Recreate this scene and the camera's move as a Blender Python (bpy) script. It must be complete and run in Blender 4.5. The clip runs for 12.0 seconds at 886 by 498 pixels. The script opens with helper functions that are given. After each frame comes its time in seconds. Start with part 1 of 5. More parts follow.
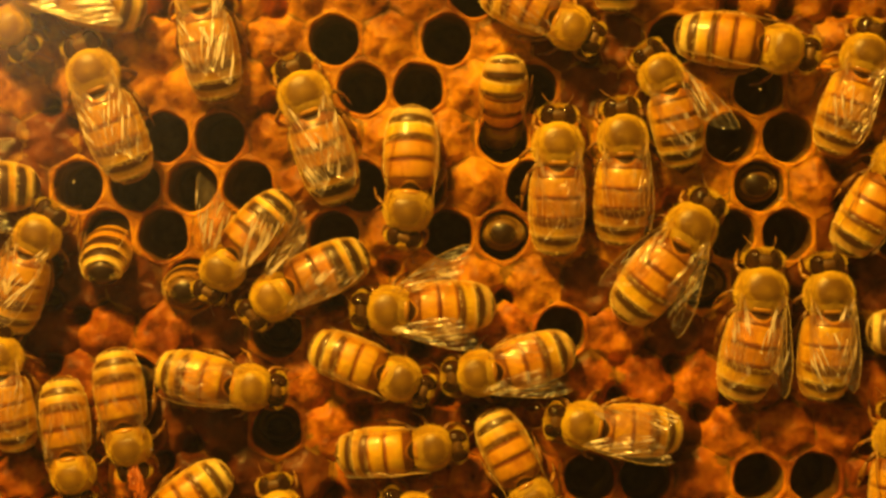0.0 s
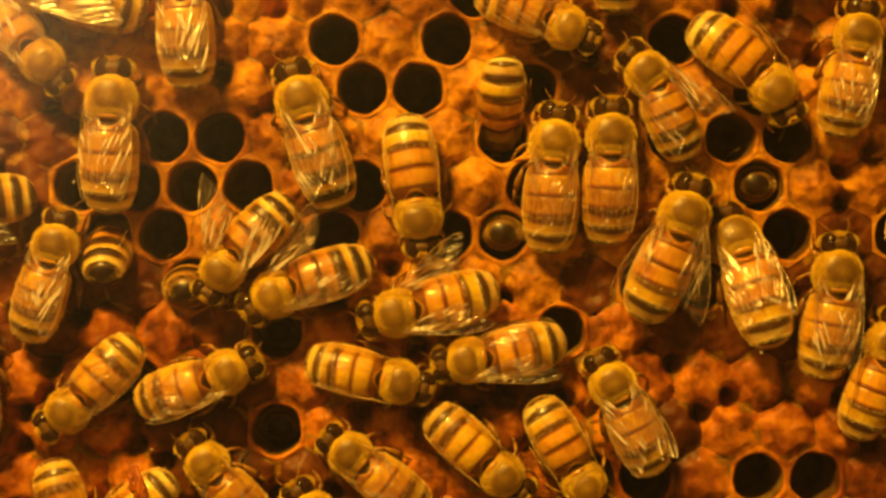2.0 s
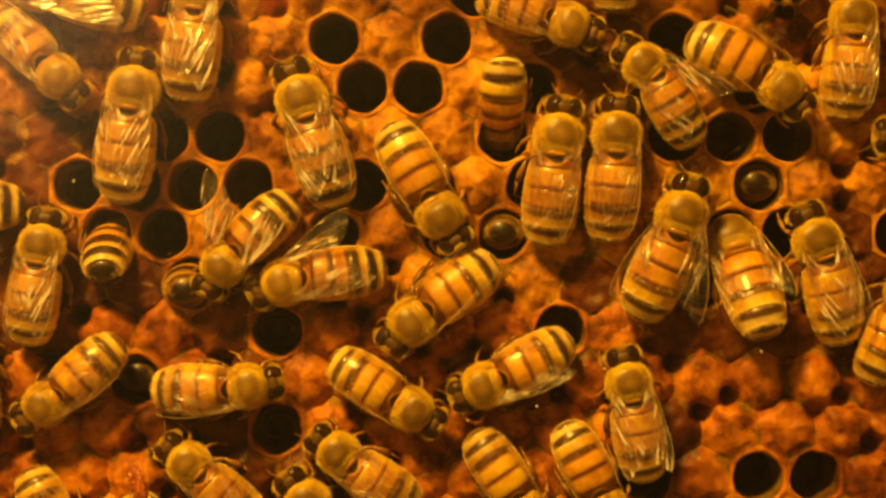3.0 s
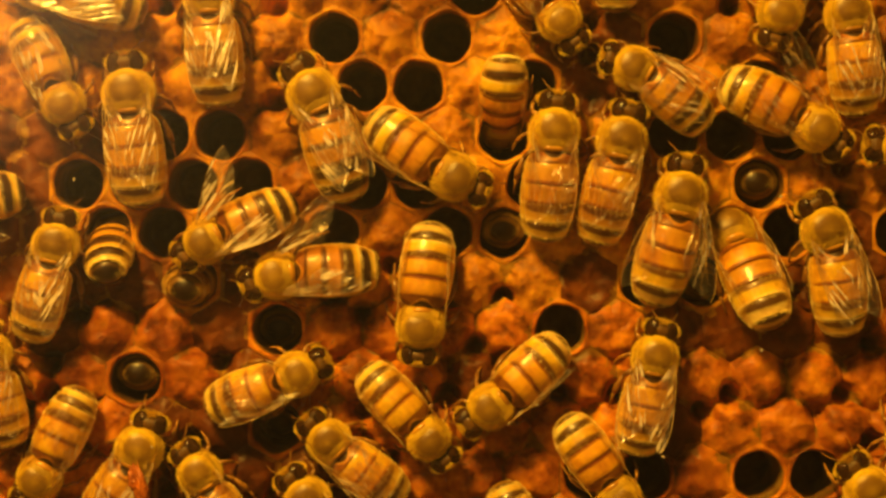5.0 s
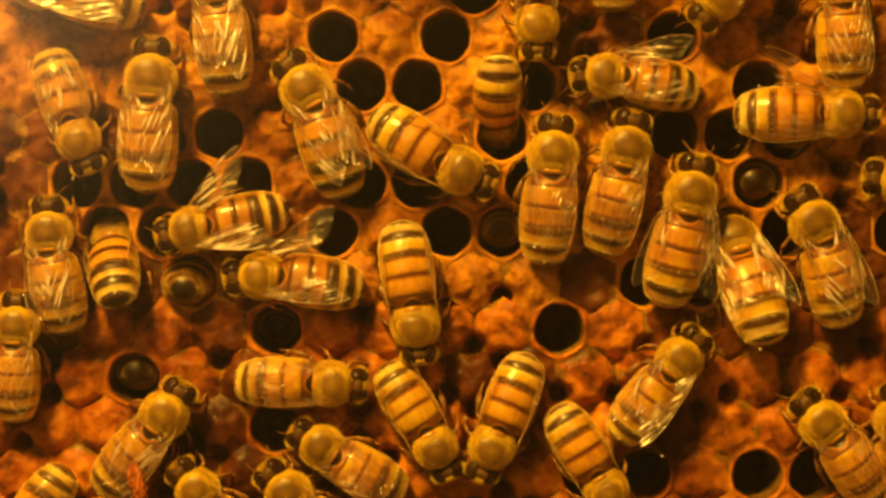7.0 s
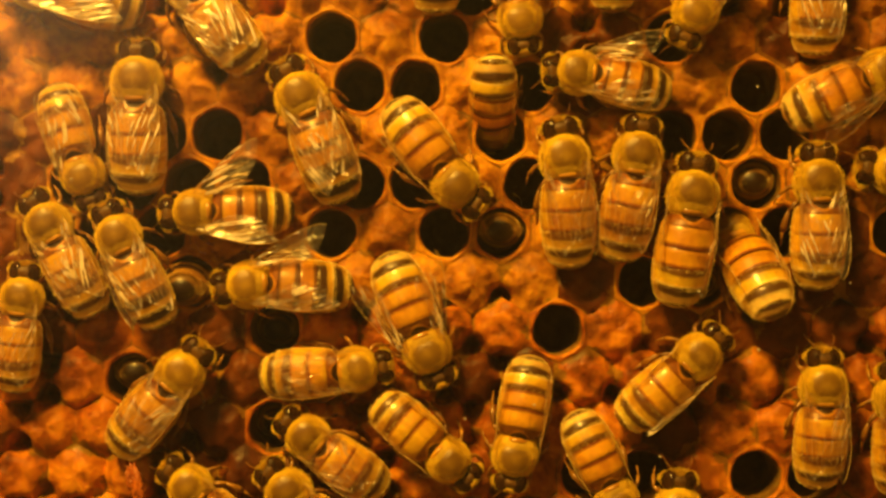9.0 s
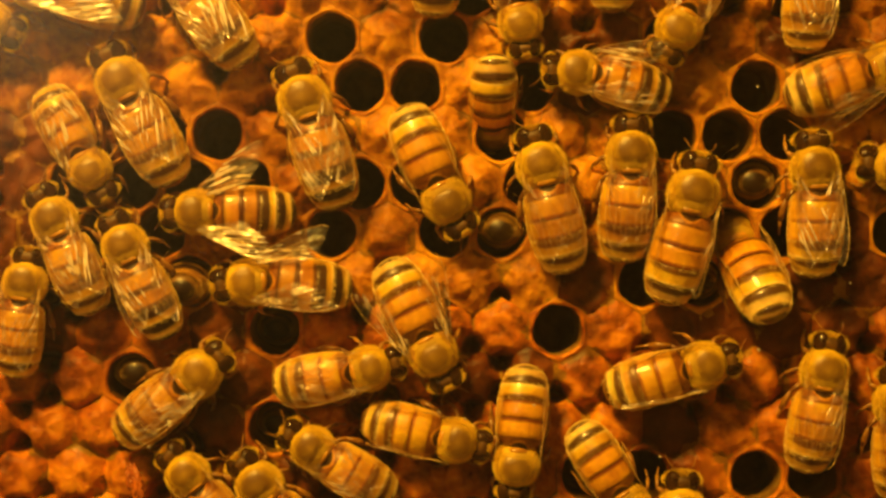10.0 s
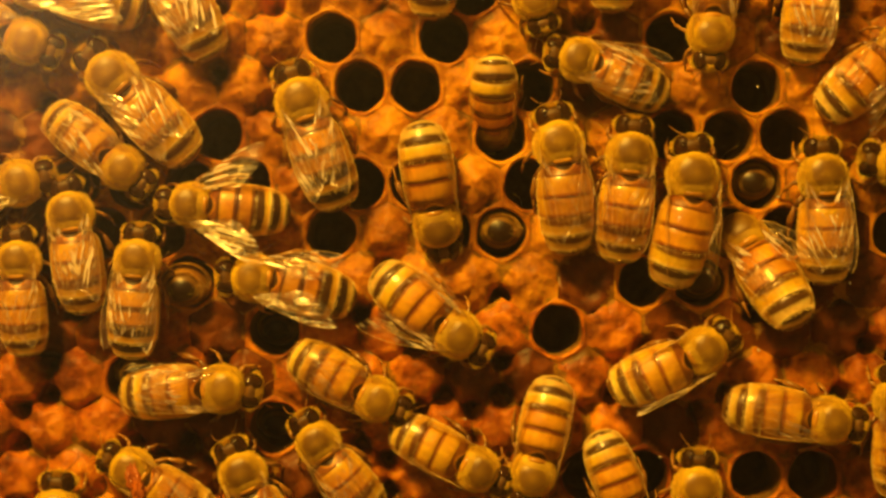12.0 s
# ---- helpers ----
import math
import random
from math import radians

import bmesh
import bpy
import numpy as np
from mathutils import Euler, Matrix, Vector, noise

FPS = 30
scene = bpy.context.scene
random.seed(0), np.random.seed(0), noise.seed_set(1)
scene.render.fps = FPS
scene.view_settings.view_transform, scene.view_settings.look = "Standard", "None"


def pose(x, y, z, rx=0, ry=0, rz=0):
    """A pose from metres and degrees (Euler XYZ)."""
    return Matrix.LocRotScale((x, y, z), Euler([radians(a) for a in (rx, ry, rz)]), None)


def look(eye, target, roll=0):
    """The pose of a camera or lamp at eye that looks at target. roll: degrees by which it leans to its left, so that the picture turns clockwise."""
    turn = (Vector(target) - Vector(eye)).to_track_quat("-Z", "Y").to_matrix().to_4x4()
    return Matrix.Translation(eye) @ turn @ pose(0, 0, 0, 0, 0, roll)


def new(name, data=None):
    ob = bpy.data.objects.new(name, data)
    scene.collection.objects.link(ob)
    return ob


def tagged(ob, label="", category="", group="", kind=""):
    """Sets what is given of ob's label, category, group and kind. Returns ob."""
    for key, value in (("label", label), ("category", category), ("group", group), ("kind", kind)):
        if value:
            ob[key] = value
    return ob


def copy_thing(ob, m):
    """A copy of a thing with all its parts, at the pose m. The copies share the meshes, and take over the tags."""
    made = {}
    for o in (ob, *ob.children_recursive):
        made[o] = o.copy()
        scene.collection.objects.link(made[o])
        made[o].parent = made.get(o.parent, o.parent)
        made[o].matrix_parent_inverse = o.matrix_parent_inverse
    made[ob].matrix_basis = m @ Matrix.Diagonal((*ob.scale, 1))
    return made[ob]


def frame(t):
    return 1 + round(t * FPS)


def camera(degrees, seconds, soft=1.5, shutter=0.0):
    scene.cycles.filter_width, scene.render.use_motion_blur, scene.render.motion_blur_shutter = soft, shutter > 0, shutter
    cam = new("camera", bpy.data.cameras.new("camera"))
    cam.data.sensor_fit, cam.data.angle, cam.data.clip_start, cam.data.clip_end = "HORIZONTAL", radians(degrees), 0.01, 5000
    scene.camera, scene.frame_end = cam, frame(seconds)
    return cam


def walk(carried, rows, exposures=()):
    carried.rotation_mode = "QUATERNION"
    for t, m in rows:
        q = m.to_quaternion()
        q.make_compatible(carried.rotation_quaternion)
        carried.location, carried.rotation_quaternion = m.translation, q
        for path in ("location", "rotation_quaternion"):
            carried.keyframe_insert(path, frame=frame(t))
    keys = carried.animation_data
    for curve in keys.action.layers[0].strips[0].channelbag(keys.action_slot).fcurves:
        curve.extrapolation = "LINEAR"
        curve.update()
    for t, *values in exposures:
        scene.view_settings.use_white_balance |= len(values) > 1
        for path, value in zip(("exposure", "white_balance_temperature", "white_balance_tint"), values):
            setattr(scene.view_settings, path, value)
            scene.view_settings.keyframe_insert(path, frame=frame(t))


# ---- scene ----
MM = 0.001
EYE = 154.3 * MM
cam = camera(30, 12.0, soft=2.6)
walk(cam, [(t, look((x * MM, -EYE, z * MM), (x * MM, 0, z * MM))) for t, x, z in [(0, 0.000, 0.000), (2.5, 0.000, 0.000), (3.2, 0.000, -0.132), (4.8, -0.026, -0.211), (5.5, 0.000, -0.253), (6, 0.000, -0.237), (6.5, 0.000, -0.396), (7.2, 0.132, -0.264), (8.8, 0.237, -0.237), (12, 0.237, -0.211)]])

# ---- light: one warm lamp above the hive window, a dim warm room ----
world = bpy.data.worlds.new("room")
scene.world = world
world.use_nodes = True
world.node_tree.nodes["Background"].inputs["Color"].default_value = (1.0, 0.5, 0.10, 1)
world.node_tree.nodes["Background"].inputs["Strength"].default_value = 0.105


def area_lamp(name, eye, target, size, watts, colour):
    data = bpy.data.lights.new(name, "AREA")
    data.shape, data.size, data.energy, data.color = "DISK", size, watts, colour
    lamp = new(name, data)
    lamp.matrix_world = look(eye, target)
    return lamp


area_lamp("hive_lamp", (-0.10, -0.19, 0.22), (0.0, 0, 0.0), 0.06, 1.84, (1.0, 0.528, 0.062))
area_lamp("room_lamp", (-0.125, -0.30, 0.072), (-0.03, 0, 0.02), 0.03, 0.042, (1.0, 0.62, 0.22))
scene.view_settings.exposure = 0.0


# ---- materials ----
def material(name, colour, roughness=0.5):
    m = bpy.data.materials.new(name)
    m.use_nodes = True
    bsdf = m.node_tree.nodes["Principled BSDF"]
    bsdf.inputs["Base Color"].default_value = (*colour, 1)
    bsdf.inputs["Roughness"].default_value = roughness
    return m, m.node_tree, bsdf


def node(tree, kind, **values):
    n = tree.nodes.new(kind)
    for key, value in values.items():
        n.inputs[key.replace("_", " ")].default_value = value
    return n


def ramp(tree, source, stops):
    n = tree.nodes.new("ShaderNodeValToRGB")
    e = n.color_ramp.elements
    while len(e) < len(stops):
        e.new(0.5)
    for item, (place, colour) in zip(e, stops):
        item.position, item.color = place, (*colour, 1)
    tree.links.new(source, n.inputs["Fac"])
    return n


def mix(tree, factor, a, b, mode="MIX"):
    n = tree.nodes.new("ShaderNodeMix")
    n.data_type, n.blend_type = "RGBA", mode
    for value, socket in ((factor, n.inputs[0]), (a, n.inputs[6]), (b, n.inputs[7])):
        if isinstance(value, (int, float)):
            socket.default_value = value
        elif isinstance(value, tuple):
            socket.default_value = (*value, 1)
        else:
            tree.links.new(value, socket)
    return n.outputs[2]


def relief(tree, bsdf, sources):
    """Bumps laid over one another: (height socket, strength, distance in metres)."""
    last = None
    for height, strength, distance in sources:
        b = node(tree, "ShaderNodeBump", Strength=strength, Distance=distance)
        tree.links.new(height, b.inputs["Height"])
        if last:
            tree.links.new(last, b.inputs["Normal"])
        last = b.outputs["Normal"]
    tree.links.new(last, bsdf.inputs["Normal"])


def noise_of(tree, coord, scale, detail=4.0, rough=0.6):
    n = node(tree, "ShaderNodeTexNoise", Scale=scale, Detail=detail, Roughness=rough)
    tree.links.new(coord, n.inputs["Vector"])
    return n.outputs["Fac"]


def noise_own(tree, coord, scale, detail=3.0):
    """Noise that is another one on every object."""
    n = node(tree, "ShaderNodeTexNoise", Scale=scale, Detail=detail)
    n.noise_dimensions = "4D"
    shift = node(tree, "ShaderNodeMath")
    shift.operation = "MULTIPLY"
    shift.inputs[1].default_value = 40.0
    tree.links.new(tree.nodes.new("ShaderNodeObjectInfo").outputs["Random"], shift.inputs[0])
    tree.links.new(shift.outputs[0], n.inputs["W"])
    tree.links.new(coord, n.inputs["Vector"])
    return n.outputs["Fac"]


def wax_material(name, light, mid, dark, roughness, lump):
    """Old comb wax: mottled, lumpy at two sizes, each piece a little different."""
    m, tree, bsdf = material(name, mid, roughness)
    at = tree.nodes.new("ShaderNodeNewGeometry").outputs["Position"]
    info = tree.nodes.new("ShaderNodeObjectInfo")
    area, big, small, grain = noise_of(tree, at, 62, 2), noise_of(tree, at, 330), noise_of(tree, at, 1100, 5, 0.65), noise_of(tree, at, 5200, 3)
    tone = ramp(tree, big, [(0.36, dark), (0.49, mid), (0.62, light)]).outputs["Color"]
    fleck = ramp(tree, small, [(0.36, dark), (0.6, light)]).outputs["Color"]
    tone = mix(tree, 0.25, tone, fleck)
    old = ramp(tree, area, [(0.36, (0.50, 0.38, 0.30)), (0.52, (1.0, 1.0, 1.0))]).outputs["Color"]
    tone = mix(tree, 1.0, tone, old, "MULTIPLY")
    piece = ramp(tree, info.outputs["Random"], [(0.0, (0.82, 0.74, 0.7)), (0.3, (0.97, 0.95, 0.94)), (1.0, (1.05, 1.07, 1.05))]).outputs["Color"]
    tone = mix(tree, 1.0, tone, piece, "MULTIPLY")
    tree.links.new(tone, bsdf.inputs["Base Color"])
    gloss = ramp(tree, small, [(0.3, (roughness - 0.12,) * 3), (0.7, (roughness + 0.2,) * 3)])
    tree.links.new(gloss.outputs["Color"], bsdf.inputs["Roughness"])
    bsdf.inputs["Specular IOR Level"].default_value = 0.22
    bsdf.inputs["Subsurface Weight"].default_value = 0.25
    bsdf.inputs["Subsurface Radius"].default_value = (1.0, 0.35, 0.06)
    bsdf.inputs["Subsurface Scale"].default_value = 1.2 * MM
    relief(tree, bsdf, [(big, 0.6, 1.6 * lump * MM), (small, 0.25, 0.4 * lump * MM), (grain, 0.12, 0.04 * MM)])
    return m


WAX_CAP = wax_material("brood_capping", (0.84, 0.40, 0.0048), (0.52, 0.20, 0.002), (0.17, 0.042, 0.0008), 0.5, 0.5)
WAX_AGED = wax_material("aged_capping", (0.80, 0.31, 0.005), (0.46, 0.125, 0.002), (0.11, 0.02, 0.001), 0.42, 0.5)
WAX_WALL = wax_material("wall_wax", (0.44, 0.23, 0.012), (0.27, 0.125, 0.006), (0.10, 0.04, 0.002), 0.42, 0.3)
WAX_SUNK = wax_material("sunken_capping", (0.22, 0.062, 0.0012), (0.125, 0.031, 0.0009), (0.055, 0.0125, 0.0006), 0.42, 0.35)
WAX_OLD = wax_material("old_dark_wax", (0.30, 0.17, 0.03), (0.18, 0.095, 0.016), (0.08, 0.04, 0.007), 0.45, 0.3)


def chitin(name, colour, deep, roughness, coat=0.3):
    m, tree, bsdf = material(name, colour, roughness)
    coord = tree.nodes.new("ShaderNodeTexCoord").outputs["Object"]
    patch, pits = noise_of(tree, coord, 700), noise_of(tree, coord, 6000, 2)
    tone = ramp(tree, patch, [(0.32, deep), (0.68, colour)]).outputs["Color"]
    chance = tree.nodes.new("ShaderNodeObjectInfo").outputs["Random"]
    tone = mix(tree, 1.0, tone, ramp(tree, chance, [(0.0, (0.76, 0.72, 0.7)), (1.0, (1.12, 1.14, 1.14))]).outputs["Color"], "MULTIPLY")
    tree.links.new(tone, bsdf.inputs["Base Color"])
    bsdf.inputs["Coat Weight"].default_value = coat
    bsdf.inputs["Coat Roughness"].default_value = 0.18
    relief(tree, bsdf, [(pits, 0.3, 0.06 * MM)])
    return m


def tergite_material(name, ground, dark, line, lens, hind=None, taper=1.5, coat=0.5):
    """A plate of the abdomen, from its hind edge (0) to its front (1): a thin dark line or a pale edge behind,
    and a dark lens in front that thins out towards the flanks."""
    m, tree, bsdf = material(name, ground, 0.42)

    def maths(kind, a, b, c=None):
        n = node(tree, "ShaderNodeMath")
        n.operation = kind
        for socket, value in zip(n.inputs, (a, b, c)):
            if isinstance(value, float):
                socket.default_value = value
            elif value is not None:
                tree.links.new(value, socket)
        return n.outputs[0]
    tex = tree.nodes.new("ShaderNodeTexCoord")
    along = tree.nodes.new("ShaderNodeSeparateXYZ")
    tree.links.new(tex.outputs["Generated"], along.inputs[0])
    away = maths("ABSOLUTE", maths("SUBTRACT", along.outputs["X"], 0.5), None)
    wobble = noise_own(tree, tex.outputs["Object"], 600, 4)
    y = maths("MULTIPLY_ADD", wobble, 0.17, along.outputs["Y"])
    y = maths("SUBTRACT", y, 0.085)
    y = maths("MULTIPLY_ADD", maths("MULTIPLY", away, away), -taper if lens > 0.3 else -0.1, y)
    deep = tuple(c * 0.8 for c in ground)
    hind = hind or dark
    stops = [(0.0, hind), (line, hind), (line + 0.16, ground), (1 - lens - 0.12, deep), (1 - lens + 0.04, dark), (1.0, dark)]
    tone = ramp(tree, y, stops).outputs["Color"]
    # the hair on the flanks is paler than the bare back
    side_fur = ramp(tree, away, [(0.38, (0.0,) * 3), (0.48, (0.7,) * 3)]).outputs["Color"]
    tone = mix(tree, side_fur, tone, (0.86, 0.50, 0.03))
    patch = noise_own(tree, tex.outputs["Object"], 480, 3)
    tone = mix(tree, 1.0, tone, ramp(tree, patch, [(0.34, (0.78, 0.64, 0.5)), (0.5, (1.0, 0.98, 0.95)), (0.66, (1.05, 1.16, 1.2))]).outputs["Color"], "MULTIPLY")
    # flattened hair lies along the body
    comb_way = node(tree, "ShaderNodeMapping", Scale=(1.0, 0.16, 1.0))
    tree.links.new(tex.outputs["Object"], comb_way.inputs["Vector"])
    strands = noise_own(tree, comb_way.outputs["Vector"], 3600, 3)
    tone = mix(tree, 0.4, tone, ramp(tree, strands, [(0.34, (0.66, 0.56, 0.46)), (0.62, (1.16, 1.2, 1.25))]).outputs["Color"], "MULTIPLY")
    chance = tree.nodes.new("ShaderNodeObjectInfo").outputs["Random"]
    tone = mix(tree, 1.0, tone, ramp(tree, chance, [(0.0, (0.74, 0.68, 0.62)), (0.5, (0.98, 0.98, 0.96)), (1.0, (1.08, 1.1, 1.1))]).outputs["Color"], "MULTIPLY")
    fine = noise_of(tree, tex.outputs["Object"], 3500, 3)
    tone = mix(tree, 0.35, tone, ramp(tree, fine, [(0.3, (0.55, 0.5, 0.42)), (0.7, (1.15, 1.15, 1.1))]).outputs["Color"], "MULTIPLY")
    tree.links.new(tone, bsdf.inputs["Base Color"])
    bsdf.inputs["Coat Weight"].default_value = coat
    bsdf.inputs["Coat Roughness"].default_value = 0.12
    relief(tree, bsdf, [(patch, 0.3, 0.2 * MM), (fine, 0.4, 0.09 * MM)])
    return m


AMBER, CREAM, BROWN, BLACK = (0.84, 0.46, 0.0008), (0.98, 0.74, 0.21), (0.18, 0.074, 0.004), (0.11, 0.046, 0.003)
RUST = (0.34, 0.09, 0.001)
T_AMBER = [tergite_material("tergite_amber_front", AMBER, RUST, 0.05, 0.0),
           tergite_material("tergite_amber_middle", (0.86, 0.52, 0.03), (0.20, 0.075, 0.003), 0.0, 0.48, CREAM, 0.6),
           tergite_material("tergite_amber_rear", (0.9, 0.62, 0.08), (0.13, 0.05, 0.003), 0.0, 0.52, CREAM, 0.7),
           tergite_material("tergite_amber_tip", (0.34, 0.17, 0.01), (0.12, 0.046, 0.003), 0.10, 0.40, (0.5, 0.28, 0.02))]
T_BAND = [tergite_material("tergite_banded_front", (0.84, 0.40, 0.0008), (0.26, 0.065, 0.001), 0.08, 0.0),
          tergite_material("tergite_banded_middle", (0.92, 0.56, 0.012), BROWN, 0.0, 0.34, CREAM, 0.5),
          tergite_material("tergite_banded_rear", CREAM, BLACK, 0.0, 0.54, CREAM, 0.7),
          tergite_material("tergite_banded_tip", CREAM, BLACK, 0.14, 0.50, (0.14, 0.06, 0.004))]
T_DARK = [tergite_material("tergite_dark_front", (0.76, 0.36, 0.002), (0.16, 0.05, 0.002), 0.10, 0.10),
          tergite_material("tergite_dark_middle", (0.82, 0.48, 0.02), (0.075, 0.028, 0.002), 0.0, 0.58, CREAM, 0.4),
          tergite_material("tergite_dark_rear", (0.86, 0.58, 0.08), (0.05, 0.018, 0.002), 0.0, 0.62, CREAM, 0.5),
          tergite_material("tergite_dark_tip", (0.10, 0.045, 0.004), (0.03, 0.012, 0.002), 0.42, 0.16, (0.03, 0.012, 0.002))]
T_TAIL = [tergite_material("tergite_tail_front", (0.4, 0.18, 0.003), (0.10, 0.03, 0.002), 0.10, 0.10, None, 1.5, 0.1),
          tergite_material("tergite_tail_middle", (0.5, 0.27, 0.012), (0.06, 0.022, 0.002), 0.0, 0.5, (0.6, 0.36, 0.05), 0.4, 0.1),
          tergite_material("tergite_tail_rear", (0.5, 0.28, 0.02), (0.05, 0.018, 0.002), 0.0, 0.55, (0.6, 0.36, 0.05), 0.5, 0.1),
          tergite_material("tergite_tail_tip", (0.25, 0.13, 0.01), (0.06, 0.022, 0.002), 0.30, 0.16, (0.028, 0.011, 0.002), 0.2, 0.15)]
BASE_PLATE = tergite_material("abdomen_base", (0.62, 0.27, 0.004), (0.035, 0.0126, 0.001), 0.06, 0.60, (0.3, 0.1, 0.002), 12.0, 0.08)
AMBER_SHELL = chitin("amber_shell", (0.7, 0.352, 0.013), (0.42, 0.176, 0.0066), 0.34, 0.3)
PILE = chitin("thorax_pile", (0.76, 0.49, 0.009), (0.34, 0.20, 0.004), 0.7, 0.0)
HEAD = chitin("head_shell", (0.16, 0.072, 0.004), (0.05, 0.02, 0.002), 0.5, 0.0)
EYE_DARK = chitin("compound_eye", (0.070, 0.028, 0.005), (0.022, 0.009, 0.003), 0.09, 0.0)
LIMB = chitin("limb_shell", (0.46, 0.22, 0.012), (0.16, 0.06, 0.004), 0.4, 0.2)


def notum_material():
    """The bare back of the thorax: golden brown, passing into the golden pile round it without a line."""
    m, tree, bsdf = material("thorax_shield", (0.3, 0.18, 0.01), 0.38)
    tex = tree.nodes.new("ShaderNodeTexCoord")
    flat = node(tree, "ShaderNodeMapping", Location=(-0.5, -0.46, 0.0), Scale=(1.0, 1.0, 0.0))
    tree.links.new(tex.outputs["Generated"], flat.inputs["Vector"])
    away = node(tree, "ShaderNodeVectorMath")
    away.operation = "LENGTH"
    tree.links.new(flat.outputs["Vector"], away.inputs[0])
    fray = node(tree, "ShaderNodeMath")
    fray.operation = "MULTIPLY_ADD"
    fray.inputs[1].default_value = 0.36
    tree.links.new(noise_of(tree, tex.outputs["Object"], 1900, 4, 0.7), fray.inputs[0])
    tree.links.new(away.outputs["Value"], fray.inputs[2])
    # the lighter middle is a sheen painted into the colour
    tone = ramp(tree, fray.outputs[0], [(0.20, (0.30, 0.172, 0.008)), (0.40, (0.21, 0.108, 0.004)), (0.52, (0.22, 0.11, 0.003)), (0.74, (0.74, 0.48, 0.008))]).outputs["Color"]
    chance = tree.nodes.new("ShaderNodeObjectInfo").outputs["Random"]
    tone = mix(tree, 1.0, tone, ramp(tree, chance, [(0.0, (0.8, 0.75, 0.7)), (1.0, (1.25, 1.25, 1.2))]).outputs["Color"], "MULTIPLY")
    tree.links.new(tone, bsdf.inputs["Base Color"])
    relief(tree, bsdf, [(noise_of(tree, tex.outputs["Object"], 1300, 2), 0.3, 0.15 * MM), (noise_of(tree, tex.outputs["Object"], 7000, 2), 0.4, 0.05 * MM)])
    return m


NOTUM = notum_material()


def hair_material(name, root, tip):
    m, tree, bsdf = material(name, tip, 0.45)
    r = tree.nodes.new("ShaderNodeNewGeometry").outputs["Random Per Island"]
    tree.links.new(ramp(tree, r, [(0.0, root), (1.0, tip)]).outputs["Color"], bsdf.inputs["Base Color"])
    return m


HAIR = hair_material("golden_hair", (0.84, 0.56, 0.013), (1.0, 0.78, 0.07))
BAND_HAIR = hair_material("cream_hair", (0.9, 0.64, 0.12), (1.0, 0.84, 0.30))


def wing_material(name, slant):
    """A clear, creased membrane: nearly see-through, with glints painted as pale streaks along folds that slant to its
    hind edge.
    """
    m = bpy.data.materials.new(name)
    m.use_nodes = True
    tree = m.node_tree
    tree.nodes.clear()
    out = tree.nodes.new("ShaderNodeOutputMaterial")
    coord = tree.nodes.new("ShaderNodeTexCoord").outputs["Object"]
    stretch = tree.nodes.new("ShaderNodeMapping")
    stretch.vector_type = "TEXTURE"
    stretch.inputs["Scale"].default_value = (0.88, 10.0, 3.3)
    stretch.inputs["Rotation"].default_value = (0.0, 0.0, slant)
    tree.links.new(coord, stretch.inputs["Vector"])
    crease = noise_own(tree, stretch.outputs["Vector"], 2700, 2)
    patch = noise_own(tree, coord, 420, 2)
    clear = tree.nodes.new("ShaderNodeBsdfTransparent")
    clear.inputs["Color"].default_value = (0.96, 0.90, 0.72, 1)
    body = tree.nodes.new("ShaderNodeBsdfDiffuse")
    body.inputs["Color"].default_value = (1.0, 0.85, 0.75, 1)
    shine = node(tree, "ShaderNodeBsdfGlossy", Roughness=0.2)
    bump = node(tree, "ShaderNodeBump", Strength=1.0, Distance=0.4 * MM)
    tree.links.new(crease, bump.inputs["Height"])
    tree.links.new(bump.outputs["Normal"], shine.inputs["Normal"])
    # glints painted as short pale dashes on crease ridges, strong here and lost there
    fold = ramp(tree, crease, [(0.54, (0.0,) * 3), (0.61, (0.95,) * 3)]).outputs["Color"]
    along = tree.nodes.new("ShaderNodeSeparateXYZ")
    tree.links.new(tree.nodes.new("ShaderNodeTexCoord").outputs["Generated"], along.inputs[0])
    root = ramp(tree, along.outputs["Y"], [(0.12, (0.4,) * 3), (0.5, (1.0,) * 3), (0.84, (1.0,) * 3), (0.96, (0.1,) * 3)]).outputs["Color"]
    some = ramp(tree, patch, [(0.44, (0.08,) * 3), (0.6, (1.0,) * 3)]).outputs["Color"]
    streak = mix(tree, 1.0, mix(tree, 1.0, fold, some, "MULTIPLY"), root, "MULTIPLY")
    # strength of the painted glints and pale film, kept in each wing's object colour
    glint = tree.nodes.new("ShaderNodeObjectInfo").outputs["Color"]
    streak = mix(tree, 1.0, streak, glint, "MULTIPLY")
    film = mix(tree, 1.0, glint, (0.024, 0.024, 0.024), "MULTIPLY")
    streak = mix(tree, 1.0, streak, film, "ADD")
    ridge = tree.nodes.new("ShaderNodeMixShader")
    ridge.inputs[0].default_value = 0.25
    tree.links.new(body.outputs[0], ridge.inputs[1])
    tree.links.new(shine.outputs[0], ridge.inputs[2])
    veil = tree.nodes.new("ShaderNodeMixShader")
    tree.links.new(streak, veil.inputs[0])
    tree.links.new(clear.outputs[0], veil.inputs[1])
    tree.links.new(ridge.outputs[0], veil.inputs[2])
    join = tree.nodes.new("ShaderNodeMixShader")
    join.inputs[0].default_value = 0.035
    tree.links.new(veil.outputs[0], join.inputs[1])
    tree.links.new(shine.outputs[0], join.inputs[2])
    tree.links.new(join.outputs[0], out.inputs["Surface"])
    return m


